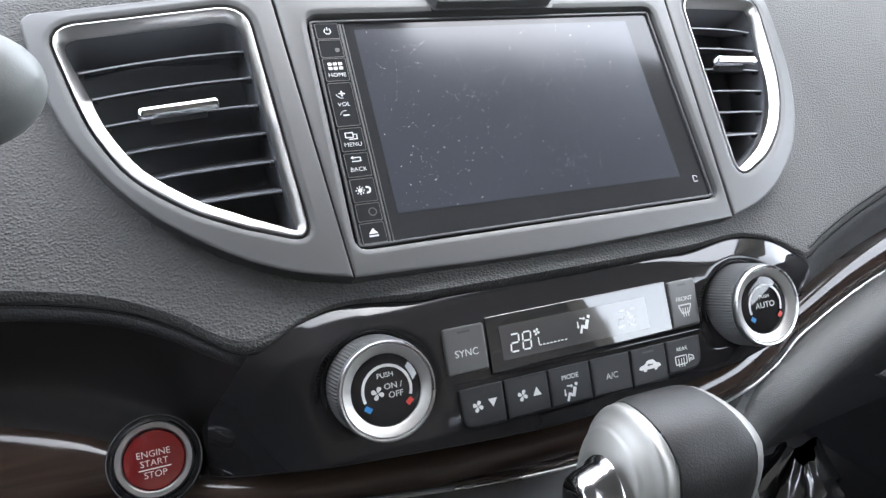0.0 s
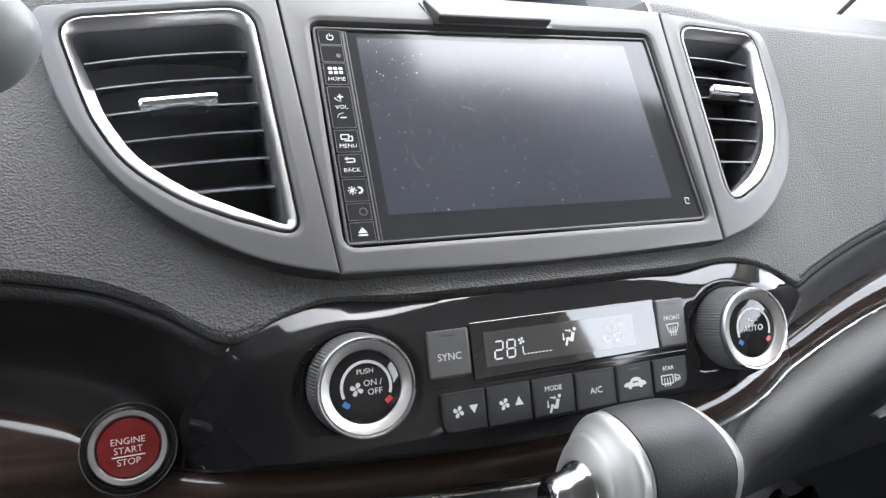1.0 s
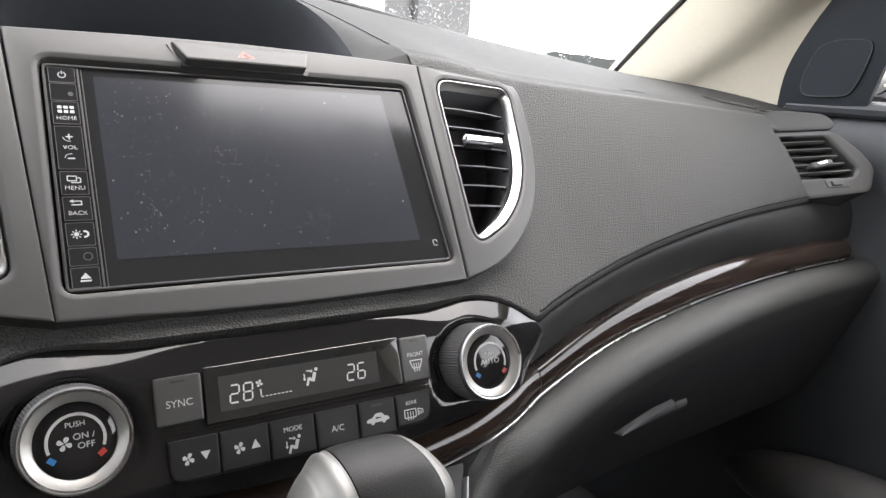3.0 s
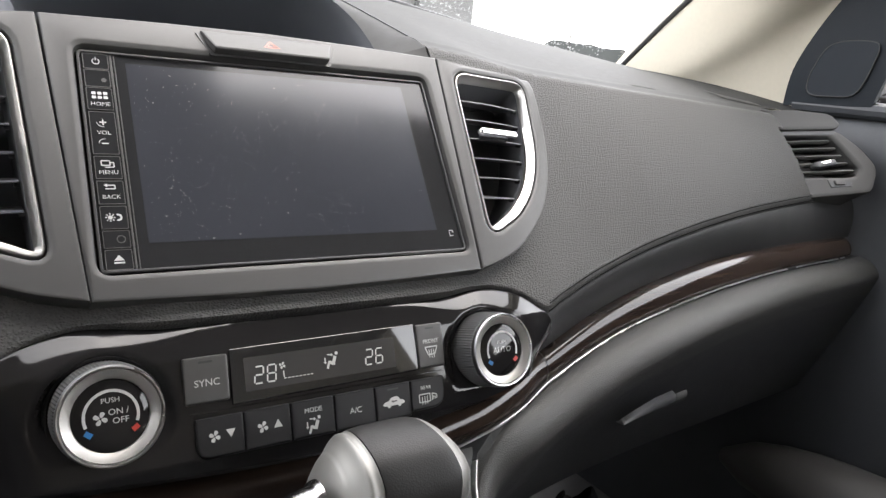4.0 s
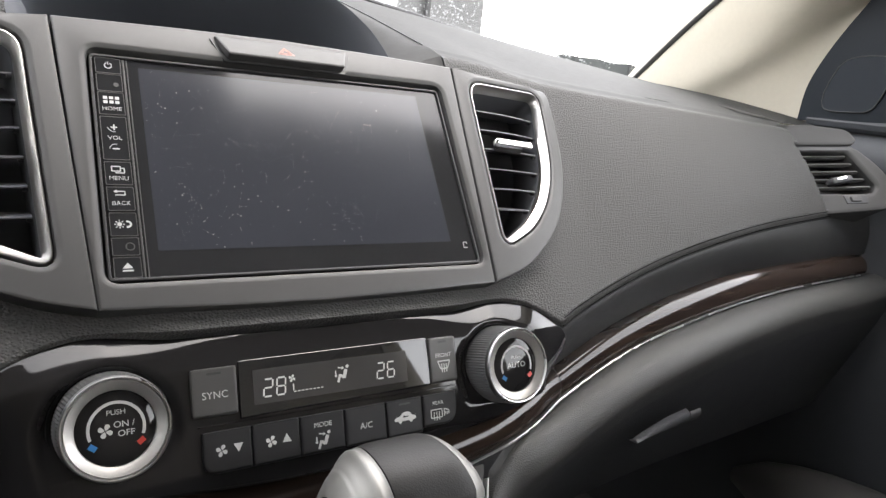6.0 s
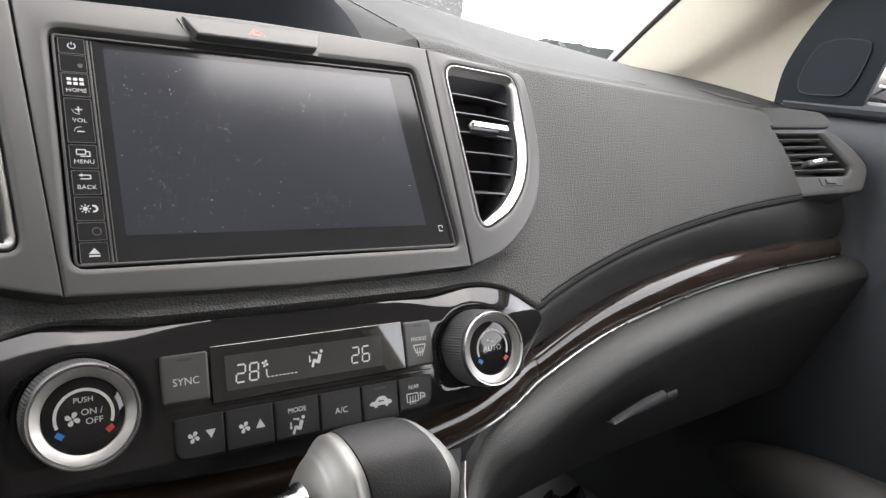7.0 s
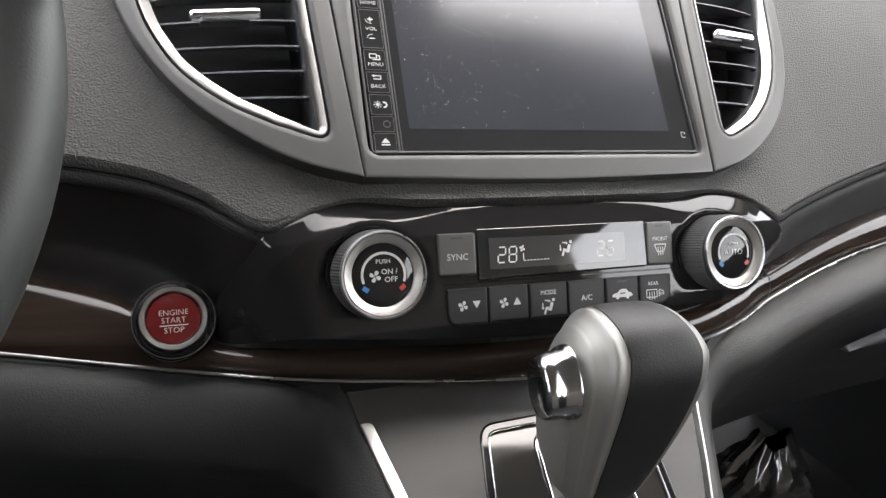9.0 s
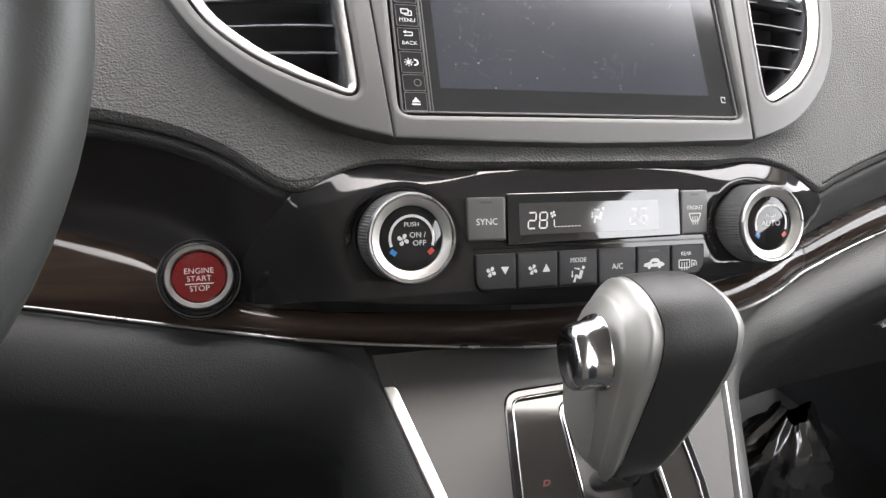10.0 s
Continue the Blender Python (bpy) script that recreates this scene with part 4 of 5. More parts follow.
sync = climate_key(-7.62, -6.85, -5.4, -4.6, BUTTON_GREY)
lettering("SYNC", 0.5, 0, 0, KN, WHITE, sync, m=ctrl_m(-6.5, -5.85))
front = climate_key(5.85, -7.0, 7.72, -4.45, BUTTON_GREY)
lettering("FRONT", 0.34, 0, 0, KN, WHITE, front, m=ctrl_m(6.8, -5.45))
flat([bar(-0.42, 0.28, 0.42, 0.28, 0.07), bar(-0.42, 0.28, -0.24, -0.15, 0.07), bar(0.42, 0.28, 0.24, -0.15, 0.07), bar(-0.24, -0.15, 0.24, -0.15, 0.07)] + [bar(x, 0.12, x + 0.02, -0.36, 0.06) for x in (-0.16, 0, 0.16)], 6.8, -6.1, KN, WHITE, front, place=ctrl)
edges = [-7.25, -4.82, -2.3, 0.22, 2.75, 5.12, 7.5]
for k in range(6):
    r = [0.7 if k == 0 else 0.06, 0.9 if k == 5 else 0.06, 0.08, 0.08]
    key = climate_key(edges[k] + 0.03, -9.5 if k < 5 else -9.3, edges[k + 1] - 0.03, -7.55, BUTTON, r, lamp=k == 4)
    m = (edges[k] + edges[k + 1]) / 2
    if k < 2:
        flat(fan_icon(0.26), m - 0.3, -8.5, KN, WHITE, key, place=ctrl)
        flat([[(-0.24, 0.18), (0.24, 0.18), (0, -0.22)] if k == 0 else [(-0.24, -0.2), (0.24, -0.2), (0, 0.22)]], m + 0.52, -8.45, KN, WHITE, key, place=ctrl)
    elif k == 2:
        lettering("MODE", 0.36, 0, 0, KN, WHITE, key, m=ctrl_m(m, -8.08))
        flat(flow_icon(0.72), m, -8.92, KN, WHITE, key, place=ctrl)
    elif k == 3:
        lettering("A/C", 0.46, 0, 0, KN, WHITE, key, m=ctrl_m(m, -8.55))
    elif k == 4:
        flat([smooth_loop([(-0.62, -0.17), (-0.62, 0.02), (-0.34, 0.08), (-0.13, 0.26), (0.26, 0.26), (0.43, 0.08), (0.62, 0.03), (0.62, -0.17)], 3), disc(0.11, -0.34, -0.19), disc(0.11, 0.36, -0.19)], m, -8.55, KN, WHITE, key, place=ctrl)
        flat([bar(-0.08, 0.0, 0.2, 0.0, 0.06), [(-0.04, 0.08), (-0.04, -0.08), (-0.18, 0.0)]], m, -8.52, KN + 0.006, BUTTON, key, place=ctrl)
    else:
        lettering("REAR", 0.31, 0, 0, KN, WHITE, key, m=ctrl_m(m - 0.15, -8.05))
        flat([bar(-0.6, 0.22, 0.15, 0.22, 0.06), bar(-0.6, -0.22, 0.15, -0.22, 0.06), bar(-0.6, -0.22, -0.6, 0.22, 0.06), bar(0.15, -0.22, 0.15, 0.22, 0.06), bar(0.3, 0.2, 0.62, 0.1, 0.06), bar(0.62, 0.1, 0.62, -0.12, 0.06), bar(0.3, 0.2, 0.3, -0.2, 0.06)] + [bar(x, 0.1, x, -0.36, 0.05) for x in (-0.4, -0.22, -0.05)] + [bar(x, 0.04, x, -0.14, 0.05) for x in (0.4, 0.5)], m - 0.05, -8.68, KN, WHITE, key, place=ctrl)


# the display: a window that stands a little steeper than the panel
def lcd(u, v, n):
    return ctrl(u, v, n - 0.057 * (v + 5.72))


display = part("display", plate(rounded([(-5.3, -7.15), (5.78, -7.02), (5.8, -4.35), (-5.25, -4.4)], 0.06), 0.16, 0.8, 0.05, place=lcd), LCD_GLASS, climate, "dark display window")
part("display_field", plate(box_outline(-4.6, -6.65, 4.3, -4.95, 0.05), 0.166, 0.01, 0.004, place=lcd), LCD_FIELD, display, "grey liquid crystal field")
DN = 0.17
for ch, x, y, w, h in (("2", -4.1, -6.32, 0.45, 0.84), ("8", -3.42, -6.32, 0.45, 0.84), ("2", 2.35, -6.27, 0.43, 0.82), ("6", 3.0, -6.27, 0.43, 0.82)):
    for stroke in digit(ch, w, h, 0.08):
        flat([stroke], x, y, DN, LCD_ON, display, "segment", lcd)
flat(fan_icon(0.17), -2.55, -5.6, DN, LCD_ON, display, "fan_mark", lcd)
flat([bar(-2.5, -5.88, -2.5, -6.22, 0.06)] + [bar(x, -6.27, x + 0.13, -6.27, 0.05) for x in span(-2.5, -1.0, 7)], 0, 0, DN, LCD_ON, display, "speed_bars", lcd)
flat(flow_icon(0.72), 0.3, -5.75, DN, LCD_ON, display, "flow_mark", lcd)
part("ledge", tube([ctrl(u, -7.26, 0.05) for u in span(-7.4, 7.6, 10)], 0.0004), PIANO, climate, "fine ridge below the display")

# ---- engine start button ----
start = thing("engine_start_button", "round red engine start stop button in a chrome ring", "button")
SM = Matrix.Translation(F(-21.25, -7.25, -4.8)) @ FACE.to_3x3().to_4x4()
part("surround", revolve([(0.0216, -0.014), (0.0214, -0.0035), (0.021, -0.0026), (0.0203, -0.003), (0.0192, -0.0012), (0.0185, -0.0005), (0.0176, -0.0015), (0.0173, -0.006)], SM, 64), PIANO, start, "glossy black stepped surround", soft=25)
# the edge highlight of the glossy surround, drawn as a pale grey line
part("rim_highlight", tube([SM @ Vector((0.0207 * math.cos(a), 0.0207 * math.sin(a), -0.0026)) for a in span(0, 2 * math.pi * 63 / 64, 63)], 0.0003, 6, closed=True), BUTTON_GREY, start, "fine pale line drawn as the highlight on the surround's edge")
part("ring", revolve([(0.0172, -0.006), (0.017, 0.0006), (0.0166, 0.0014), (0.0146, 0.0012), (0.0141, 0.0006), (0.0139, -0.003)], SM, 64), CHROME, start, "satin chrome ring", soft=25)
cap = part("cap", revolve([(0.0139, -0.004), (0.0137, -0.0004), (0.013, 0.0004), (0.009, 0.0011), (0.004, 0.0014), (0.0, 0.0015)], SM, 64), BUTTON_RED, start, "glossy red cap")
for word, y in (("ENGINE", 0.27), ("START", -0.14), ("STOP", -0.66)):
    lettering(word, 0.42, 0, y, 0.155, LETTER_PALE, cap, m=SM, bold=-0.004)
flat([bar(-0.7, 0, 0.7, 0, 0.05)], -21.25, -7.25 - 0.4, -4.8 + 0.155, LETTER_PALE, cap, "underline")

# ---- console and gear selector ----
console = thing("centre_console", "grey plastic centre console with silver edge strips", "console")


def console_point(s, v):
    a, b = left_edge(v) + 0.75, right_edge(v) - 0.5
    return deck(a + (b - a) * s, v)


GATE = rounded([(-6.3, -21.0), (-4.95, -15.0), (5.9, -14.6), (5.2, -21.0), (3.8, -27), (-7.6, -27)], [0.3, 0.9, 0.9, 0.3, 0.6, 0.6])
SLOT = rounded([(-2.3, -21.2), (-1.75, -16.05), (3.1, -15.75), (2.5, -21.2), (1.8, -26), (-2.7, -26)], [0.3, 0.7, 0.7, 0.3, 0.5, 0.5])
deck_us, deck_vs = span(0, 1, 90), span(-34, -12.1, 90)


def deck_keep(s, v):
    a, b = left_edge(v) + 0.75, right_edge(v) - 0.5
    return not inside((a + (b - a) * s, v), grown(GATE, -0.25))


part("deck", grid(console_point, deck_us, deck_vs, keep=deck_keep), CONSOLE, console, "matt grey plastic deck")


strip = [(left_edge(v) + 0.02, v) for v in span(-34, -13.9, 14)] + [(left_edge(v) + 0.72, v) for v in reversed(span(-34, -13.9, 14))]
part("silver_strip", plate(rounded(strip, [0] * 14 + [0.1, 0.5] + [0] * 14), 0.14, 0.6, 0.08, place=deck), STRIP, console, "bright silver edge strip")
strip = [(right_edge(v) - 0.2, v) for v in span(-34, -13.0, 14)] + [(right_edge(v) - 0.05, v) for v in reversed(span(-34, -13.0, 14))]
part("silver_strip", plate(strip, 0.14, 0.6, 0.08, place=deck), STRIP, console, "bright silver edge strip")
part("edge_panel", plate([(left_edge(v) - 0.02, v) for v in span(-14.0, -12.1, 4)] + [(left_edge(v) + 0.75, v) for v in reversed(span(-14.0, -12.1, 4))], -0.02, 0.5, 0.04, place=deck), CONSOLE, console)

gate = thing("gear_gate", "glossy black gear gate plate with chrome outlines", "gear gate")
part("plate", plate(grown(GATE, -0.4), -0.12, 0.8, 0.08, [SLOT], 0.05, place=deck), GATE_GLOSS, gate, "glossy smoke grey gate plate")
part("outer_rim", plate(grown(GATE, 0.12), 0.1, 0.7, 0.1, [grown(GATE, -0.34)], 0.04, place=deck), PIANO, gate, "glossy black rim")
part("chrome_outline", plate(grown(GATE, -0.34), 0.1, 0.5, 0.04, [grown(GATE, -0.45)], 0.05, place=deck), DARK_CHROME, gate, "chrome outline")
part("slot_outline", plate(grown(SLOT, 0.26), 0.08, 0.5, 0.06, [SLOT], 0.08, place=deck), BRIGHT, gate, "chrome outline of the slot")
bm = bmesh.new()
a = [bm.verts.new(deck(p[0], p[1], -0.1)) for p in SLOT]
b = [bm.verts.new(deck(p[0], p[1], -3.5)) for p in SLOT]
ring_faces(bm, a, b)
bm.faces.new(b)
part("well", bm, BLACK, gate, "black slot well")
DECK_M = Matrix.Translation(deck(-4.2, -20.0, -0.1)) @ (FACE.to_3x3() @ Matrix.Rotation(math.atan(-0.5), 3, "X").inverted()).to_4x4()
lettering("P", 1.0, 0, 0, 0.0, RED_LINE, gate, m=DECK_M)

shifter = thing("gear_selector", "gear selector with black leather grip and silver trim", "gear lever", at=tuple(deck(0.3, -19.5)))
PROFILE = smooth_loop([(-9.75, 2.6), (-10.3, 4.4), (-11.9, 5.7), (-14.0, 5.6), (-16.4, 4.0), (-18.9, 2.1), (-19.6, 1.1), (-18.8, 0.2), (-15.8, -0.6), (-13.0, -0.9), (-10.8, 0.3)], 4)
MID = Vector((-13.6, 2.4))


def grip_point(p, w):
    g = (1 - abs(w) ** 4.5 * 0.5) if abs(w) < 1 else 0.5
    if w < 0 and p[0] < MID.x:
        g = 1 - (1 - g) * (1 - 0.6 * min(1.0, (MID.x - p[0]) / 3))
    if -0.85 < w < -0.535:
        g *= 1 + 0.05 * math.exp(-((w + 0.66) / 0.055) ** 2) - 0.015
    q = MID + (Vector(p[:2]) - MID) * g
    half = ease(q.x, [-19.2, -18, -15.5, -13, -9.7], [2.4, 2.95, 3.7, 3.85, 3.3])
    drift = ease(p[0], [-19.4, -18.5, -16, -13, -10], [0.06, 0.12, 0.22, 0.16, 0.02]) * (1 - min(1.0, w * w))
    return F(0.35 + (w + drift) * half + (0.26 if q.x < -13 else 0.0) * (q.x + 13), q.x, q.y)


def grip(w0, w1, steps, cap0=False, cap1=False):
    bm = bmesh.new()
    rings = [[bm.verts.new(grip_point(p, w)) for p in PROFILE] for w in span(w0, w1, steps)]
    for a, b in zip(rings, rings[1:]):
        ring_faces(bm, a, b)
    if cap0:
        bm.faces.new(rings[0])
    if cap1:
        bm.faces.new(rings[-1])
    return bm


part("grip", grip(-0.52, 0.52, 16), GRIP, shifter, "dark grey leather grip", soft=60)
part("trim", grip(-1.0, -0.535, 28, True, True), SILVER, shifter, "satin silver trim", soft=50)
part("trim", grip(0.535, 1.0, 12, True, True), SILVER, shifter, "satin silver trim", soft=50)
bm = bmesh.new()
rings = []
for k, (s, d) in enumerate(((1.12, 0.25), (1.08, 0.05), (1.0, 0.0), (0.97, -0.65), (0.92, -0.92), (0.83, -1.06), (0.5, -1.14))):
    ring = []
    for j in range(40):
        a = 2 * math.pi * j / 40
        sq = 1 / (abs(math.cos(a)) ** 2.5 + abs(math.sin(a)) ** 2.5) ** (1 / 2.5)
        dv, dn = math.cos(a) * 1.6 * sq * s, math.sin(a) * 1.25 * sq * s
        ring.append(bm.verts.new(F(-4.1 + d * 1.4, -13.5 + dv + 0.12 * d, 4.0 + dn - 0.45 * d)))
    rings.append(ring)
for a, b in zip(rings, rings[1:]):
    ring_faces(bm, a, b)
bm.faces.new(rings[-1])
part("release_button", bm, DARK_CHROME, shifter, "polished chrome release button", soft=75)
part("stalk", tube([F(-0.8, -18.6, 1.2), F(-0.4, -19.8, -0.6), deck(0.1, -20.6, -2.5)], 0.006, 16), DARK_CHROME, shifter, "dark chrome stalk")
part("boot", tube([F(-0.9, -18.9, 0.9), F(-0.6, -19.6, -0.2)], lambda s: 0.0065 - 0.001 * s, 20), BLACK, shifter, "black collar")

# ---- passenger end of the dashboard ----
def pod(u, v, n=0.0):
    """The outer vent pod turns towards the seats."""
    return F(u, v, -5.0 + 0.42 * (u - 64.5) + n)


side_vent = thing("side_vent", "grey plastic side air vent with slats and a chrome-tipped knob", "air vent")
POD = rounded([(61.6, 5.5), (72.2, 4.4), (74.2, 7.2), (73.2, 10.0), (71.2, 12.9), (60.6, 14.9)], [0.1, 0.8, 1.2, 1.0, 1.0, 0.4])
OPEN = rounded([(62.6, 8.2), (70.9, 6.7), (72.0, 7.5), (70.1, 12.2), (61.4, 13.8)], [0.3, 0.4, 0.5, 0.5, 0.2])
part("pod", plate(POD, 0.0, 5.0, 0.35, [OPEN], 0.35, place=pod), POD_PLASTIC, side_vent, "grey plastic pod")
part("brow", plate(rounded([(61.2, 13.95), (70.4, 12.35), (70.8, 12.8), (61.2, 14.5)], 0.1), 0.03, 0.3, 0.02, place=pod), BLACK, side_vent, "dark gap under the brow")
part("visor", plate(rounded([(62.0, 14.3), (70.7, 12.8), (71.5, 13.3), (70.8, 15.0), (66, 16.5), (62.0, 17.0)], [0.1, 0.5, 0.5, 0.8, 0.5, 0.1]), 0.45, 4.0, 0.35, place=pod), POD_PLASTIC, side_vent, "grey plastic brow over the slats")
bm = bmesh.new()
a = [bm.verts.new(pod(p[0], p[1], -0.3)) for p in OPEN]
b = [bm.verts.new(pod(p[0], p[1], -4)) for p in OPEN]
ring_faces(bm, a, b)
bm.faces.new(b)
part("housing", bm, BLACK, side_vent)
for k in range(5):
    row = 13.1 - 1.06 * k
    bm = bmesh.new()
    ends = []
    for t in span(0, 1, 4):
        u = 61.7 + 0.24 * k + (8.3 + 0.12 * k) * t
        v = row - 1.4 * t
        ends.append([bm.verts.new(pod(u, v + c, n)) for c, n in ((0.05, -0.35), (0.28, -0.5), (0.45, -1.8), (0.3, -1.8), (-0.1, -0.55))])
    for x, y in zip(ends, ends[1:]):
        ring_faces(bm, x, y)
    bm.faces.new(ends[0])
    bm.faces.new(ends[-1])
    part("slat", bm, BUTTON_GREY, side_vent)
tab = part("tab", plate(box_outline(66.6, 8.55, 69.2, 9.35, 0.35), 0.25, 0.9, 0.2, place=pod), BLACK, side_vent, "black adjuster knob")
part("chrome_tip", plate(box_outline(67.2, 8.85, 68.4, 9.2, 0.15), 0.42, 0.4, 0.12, place=pod), BRIGHT, tab, "chrome tip")
wheel = part("thumb_wheel", plate(rounded([(67.4, 5.95), (69.9, 5.55), (70.1, 6.5), (67.3, 7.0)], 0.12), 0.08, 0.3, 0.06, place=pod), BLACK, side_vent, "black shut-off slider")
part("thumb_key", plate(rounded([(67.9, 6.1), (69.0, 5.9), (69.1, 6.45), (67.9, 6.7)], 0.08), 0.3, 0.3, 0.06, place=pod), SURROUND, wheel, "grey slider key")

glovebox = thing("glovebox_latch", "grey glovebox pull handle set in the dark lower panel", "handle")


def latch_point(x, s):
    """A tapered paddle, thin at its inner end."""
    k = (x - 0.285) / 0.09
    wide = 0.003 + 0.013 * min(1.0, k * 1.6) ** 0.8
    mid = Vector((x, 0.003 + 0.018 * k, 0.840 - 0.003 * k))
    return mid + Vector((0, -0.008 * math.sin(math.pi * s) ** 0.5 - 0.004 * s, wide * (s - 0.5)))


part("handle", grid(latch_point, span(0.285, 0.375, 24), span(0, 1, 10)), LOWER, glovebox, "tapered grey paddle")
part("pivot", grid(lambda x, s: latch_point(0.373, s) + Vector((x, 0.002 * x * 50, 0)), span(0.003, 0.02, 4), span(0.1, 0.9, 8)), SURROUND, glovebox, "small grey end piece")

# the defroster slot and the moulded airbag mark on the dashboard top
def on_top(u, s, lift=0.0):
    return top_point(u, s) + Vector((0, 0, lift + 0.002))


defroster = thing("defroster_slot", "dark side window defroster slot in the dashboard top", "air vent")
part("slot", grid(lambda t, s: on_top(0.615 + 0.06 * t, 0.05 - 0.03 * t + 0.085 * s * (1 - 0.4 * t), -0.001), span(0, 1, 8), span(0, 1, 3)), BLACK, defroster)
mark = thing("airbag_mark", "moulded marking in the dashboard top", "marking")
for k in range(4):
    part("bar", grid(lambda u, s: pad_point(u, s) + Vector((0, 0, 0.0005)), span(40.2 + 0.95 * k, 40.9 + 0.95 * k, 2), [1.17, 1.26]), MARK, mark)

# ---- steering wheel and stalk ----
wheel = thing("steering_wheel", "dark grey leather steering wheel", "steering wheel")
WC = Vector((-0.441, -0.09, 1.05))
rim = []
for k in range(96):
    a = 2 * math.pi * k / 96
    rim.append(WC + Vector((0.187 * math.cos(a), 0.187 * math.sin(a) * math.sin(radians(26)), 0.187 * math.sin(a) * math.cos(radians(26)))))
part("rim", tube(rim, 0.0165, 20, closed=True), RUBBER, wheel, "leather rim")
hub = Matrix.Translation(WC + Vector((0, 0.03, -0.01))) @ Matrix.Rotation(radians(64), 4, "X")
part("hub", revolve([(0.075, -0.03), (0.075, 0.0), (0.062, 0.018), (0.03, 0.026), (0.0, 0.027)], hub, 40), BLACK, wheel, "black hub cover")
for dx, dz in ((-0.165, 0.0), (0.165, 0.0), (-0.06, -0.16), (0.06, -0.16)):
    p = WC + Vector((dx * 1.02, dz * 0.44, dz * 1.02))
    part("spoke", tube([WC + Vector((dx * 0.35, 0.03, dz * 0.35)), WC.lerp(p, 0.7) + Vector((0, 0.012, 0)), p], lambda s: 0.017 - 0.005 * s, 12), BLACK, wheel)
stalk = thing("wiper_stalk", "grey wiper stalk with a rounded end", "control stalk")
part("arm", tube([(-0.40, 0.03, 1.045), (-0.31, -0.04, 1.07), (-0.268, -0.075, 1.083)], lambda s: 0.009 + 0.003 * s, 16), BLACK, stalk, "black stalk arm")
tip = [Vector((-0.273, -0.072, 1.083)).lerp(Vector((-0.2145, -0.107, 1.0925)), s) for s in span(0, 1, 24)]
part("end", tube(tip, lambda s: 0.0165 * math.sqrt(max(0.004, 1 - max(0, (s - 0.55) / 0.45) ** 2.2)), 20), STALK, stalk, "grey rounded stalk end")
column = whole("steering_column", tube([WC + Vector((0, 0.05, -0.01)), (-0.44, 0.14, 0.98)], 0.05, 24), BLACK, "black steering column cover under the wheel", "steering column")

# ---- rear-view mirror ----
mirror_unit = thing("rear_view_mirror", "dark rear-view mirror hanging below the windscreen header", "mirror")
MM = Matrix.Translation((-0.085, -0.02, 1.345)) @ Matrix.Rotation(radians(-14), 4, "Z") @ Matrix.Rotation(radians(72), 4, "X")


def on_mirror(x, y, n):
    return MM @ Vector((x / 100, y / 100, n / 100))


shape = rounded([(-12.5, -3.0), (12.5, -3.0), (12.0, 3.6), (-12.0, 3.6)], 2.0)
part("shell", plate(shape, 0.0, 2.6, 0.5, place=on_mirror), BLACK, mirror_unit, "black plastic shell")
part("glass", plate(grown(shape, -0.5), 0.06, 0.1, 0.03, place=on_mirror), BRIGHT, mirror_unit, "mirror glass")
part("arm", tube([MM @ Vector((0, 0.01, -0.02)), MM @ Vector((0, 0.03, -0.05)), Vector((-0.08, 0.02, 1.472))], 0.009, 12), BLACK, mirror_unit, "black arm")

# ---- plastic bag in the footwell ----
bag = thing("plastic_bag", "crumpled shiny black plastic bag on the footwell floor", "bag")
bm = bmesh.new()
rows = []
for k, z in enumerate(span(0.402, 0.595, 40)):
    ring = []
    s = k / 40
    for j in range(72):
        a = 2 * math.pi * j / 72
        drift = Vector((math.cos(a), math.sin(a), 0))
        ridge = 1 - abs(noise.noise(drift * 1.9 + Vector((3, 1, z * 9)))) * 2
        fine = 1 - abs(noise.noise(drift * 4.5 + Vector((7, 2, z * 26)))) * 2
        fold = 0.7 + 0.3 * ridge + 0.13 * fine + 0.08 * noise.noise(drift * 9 + Vector((5, 0, z * 60)))
        r = ease(s, [0, 0.25, 0.7, 0.86, 0.93, 1.0], [0.075, 0.088, 0.074, 0.05, 0.036, 0.024]) * fold
        up = 0.012 * max(0.0, s - 0.8) * 5 * math.cos(2 * a + 0.6)
        ring.append(bm.verts.new((0.455 + 0.02 * s + r * 0.95 * math.cos(a), 0.2 + r * 0.7 * math.sin(a), z + up)))
    rows.append(ring)
for a, b in zip(rows, rows[1:]):
    ring_faces(bm, a, b)
bm.faces.new(rows[0])
part("sack", bm, BAG, bag, soft=50)
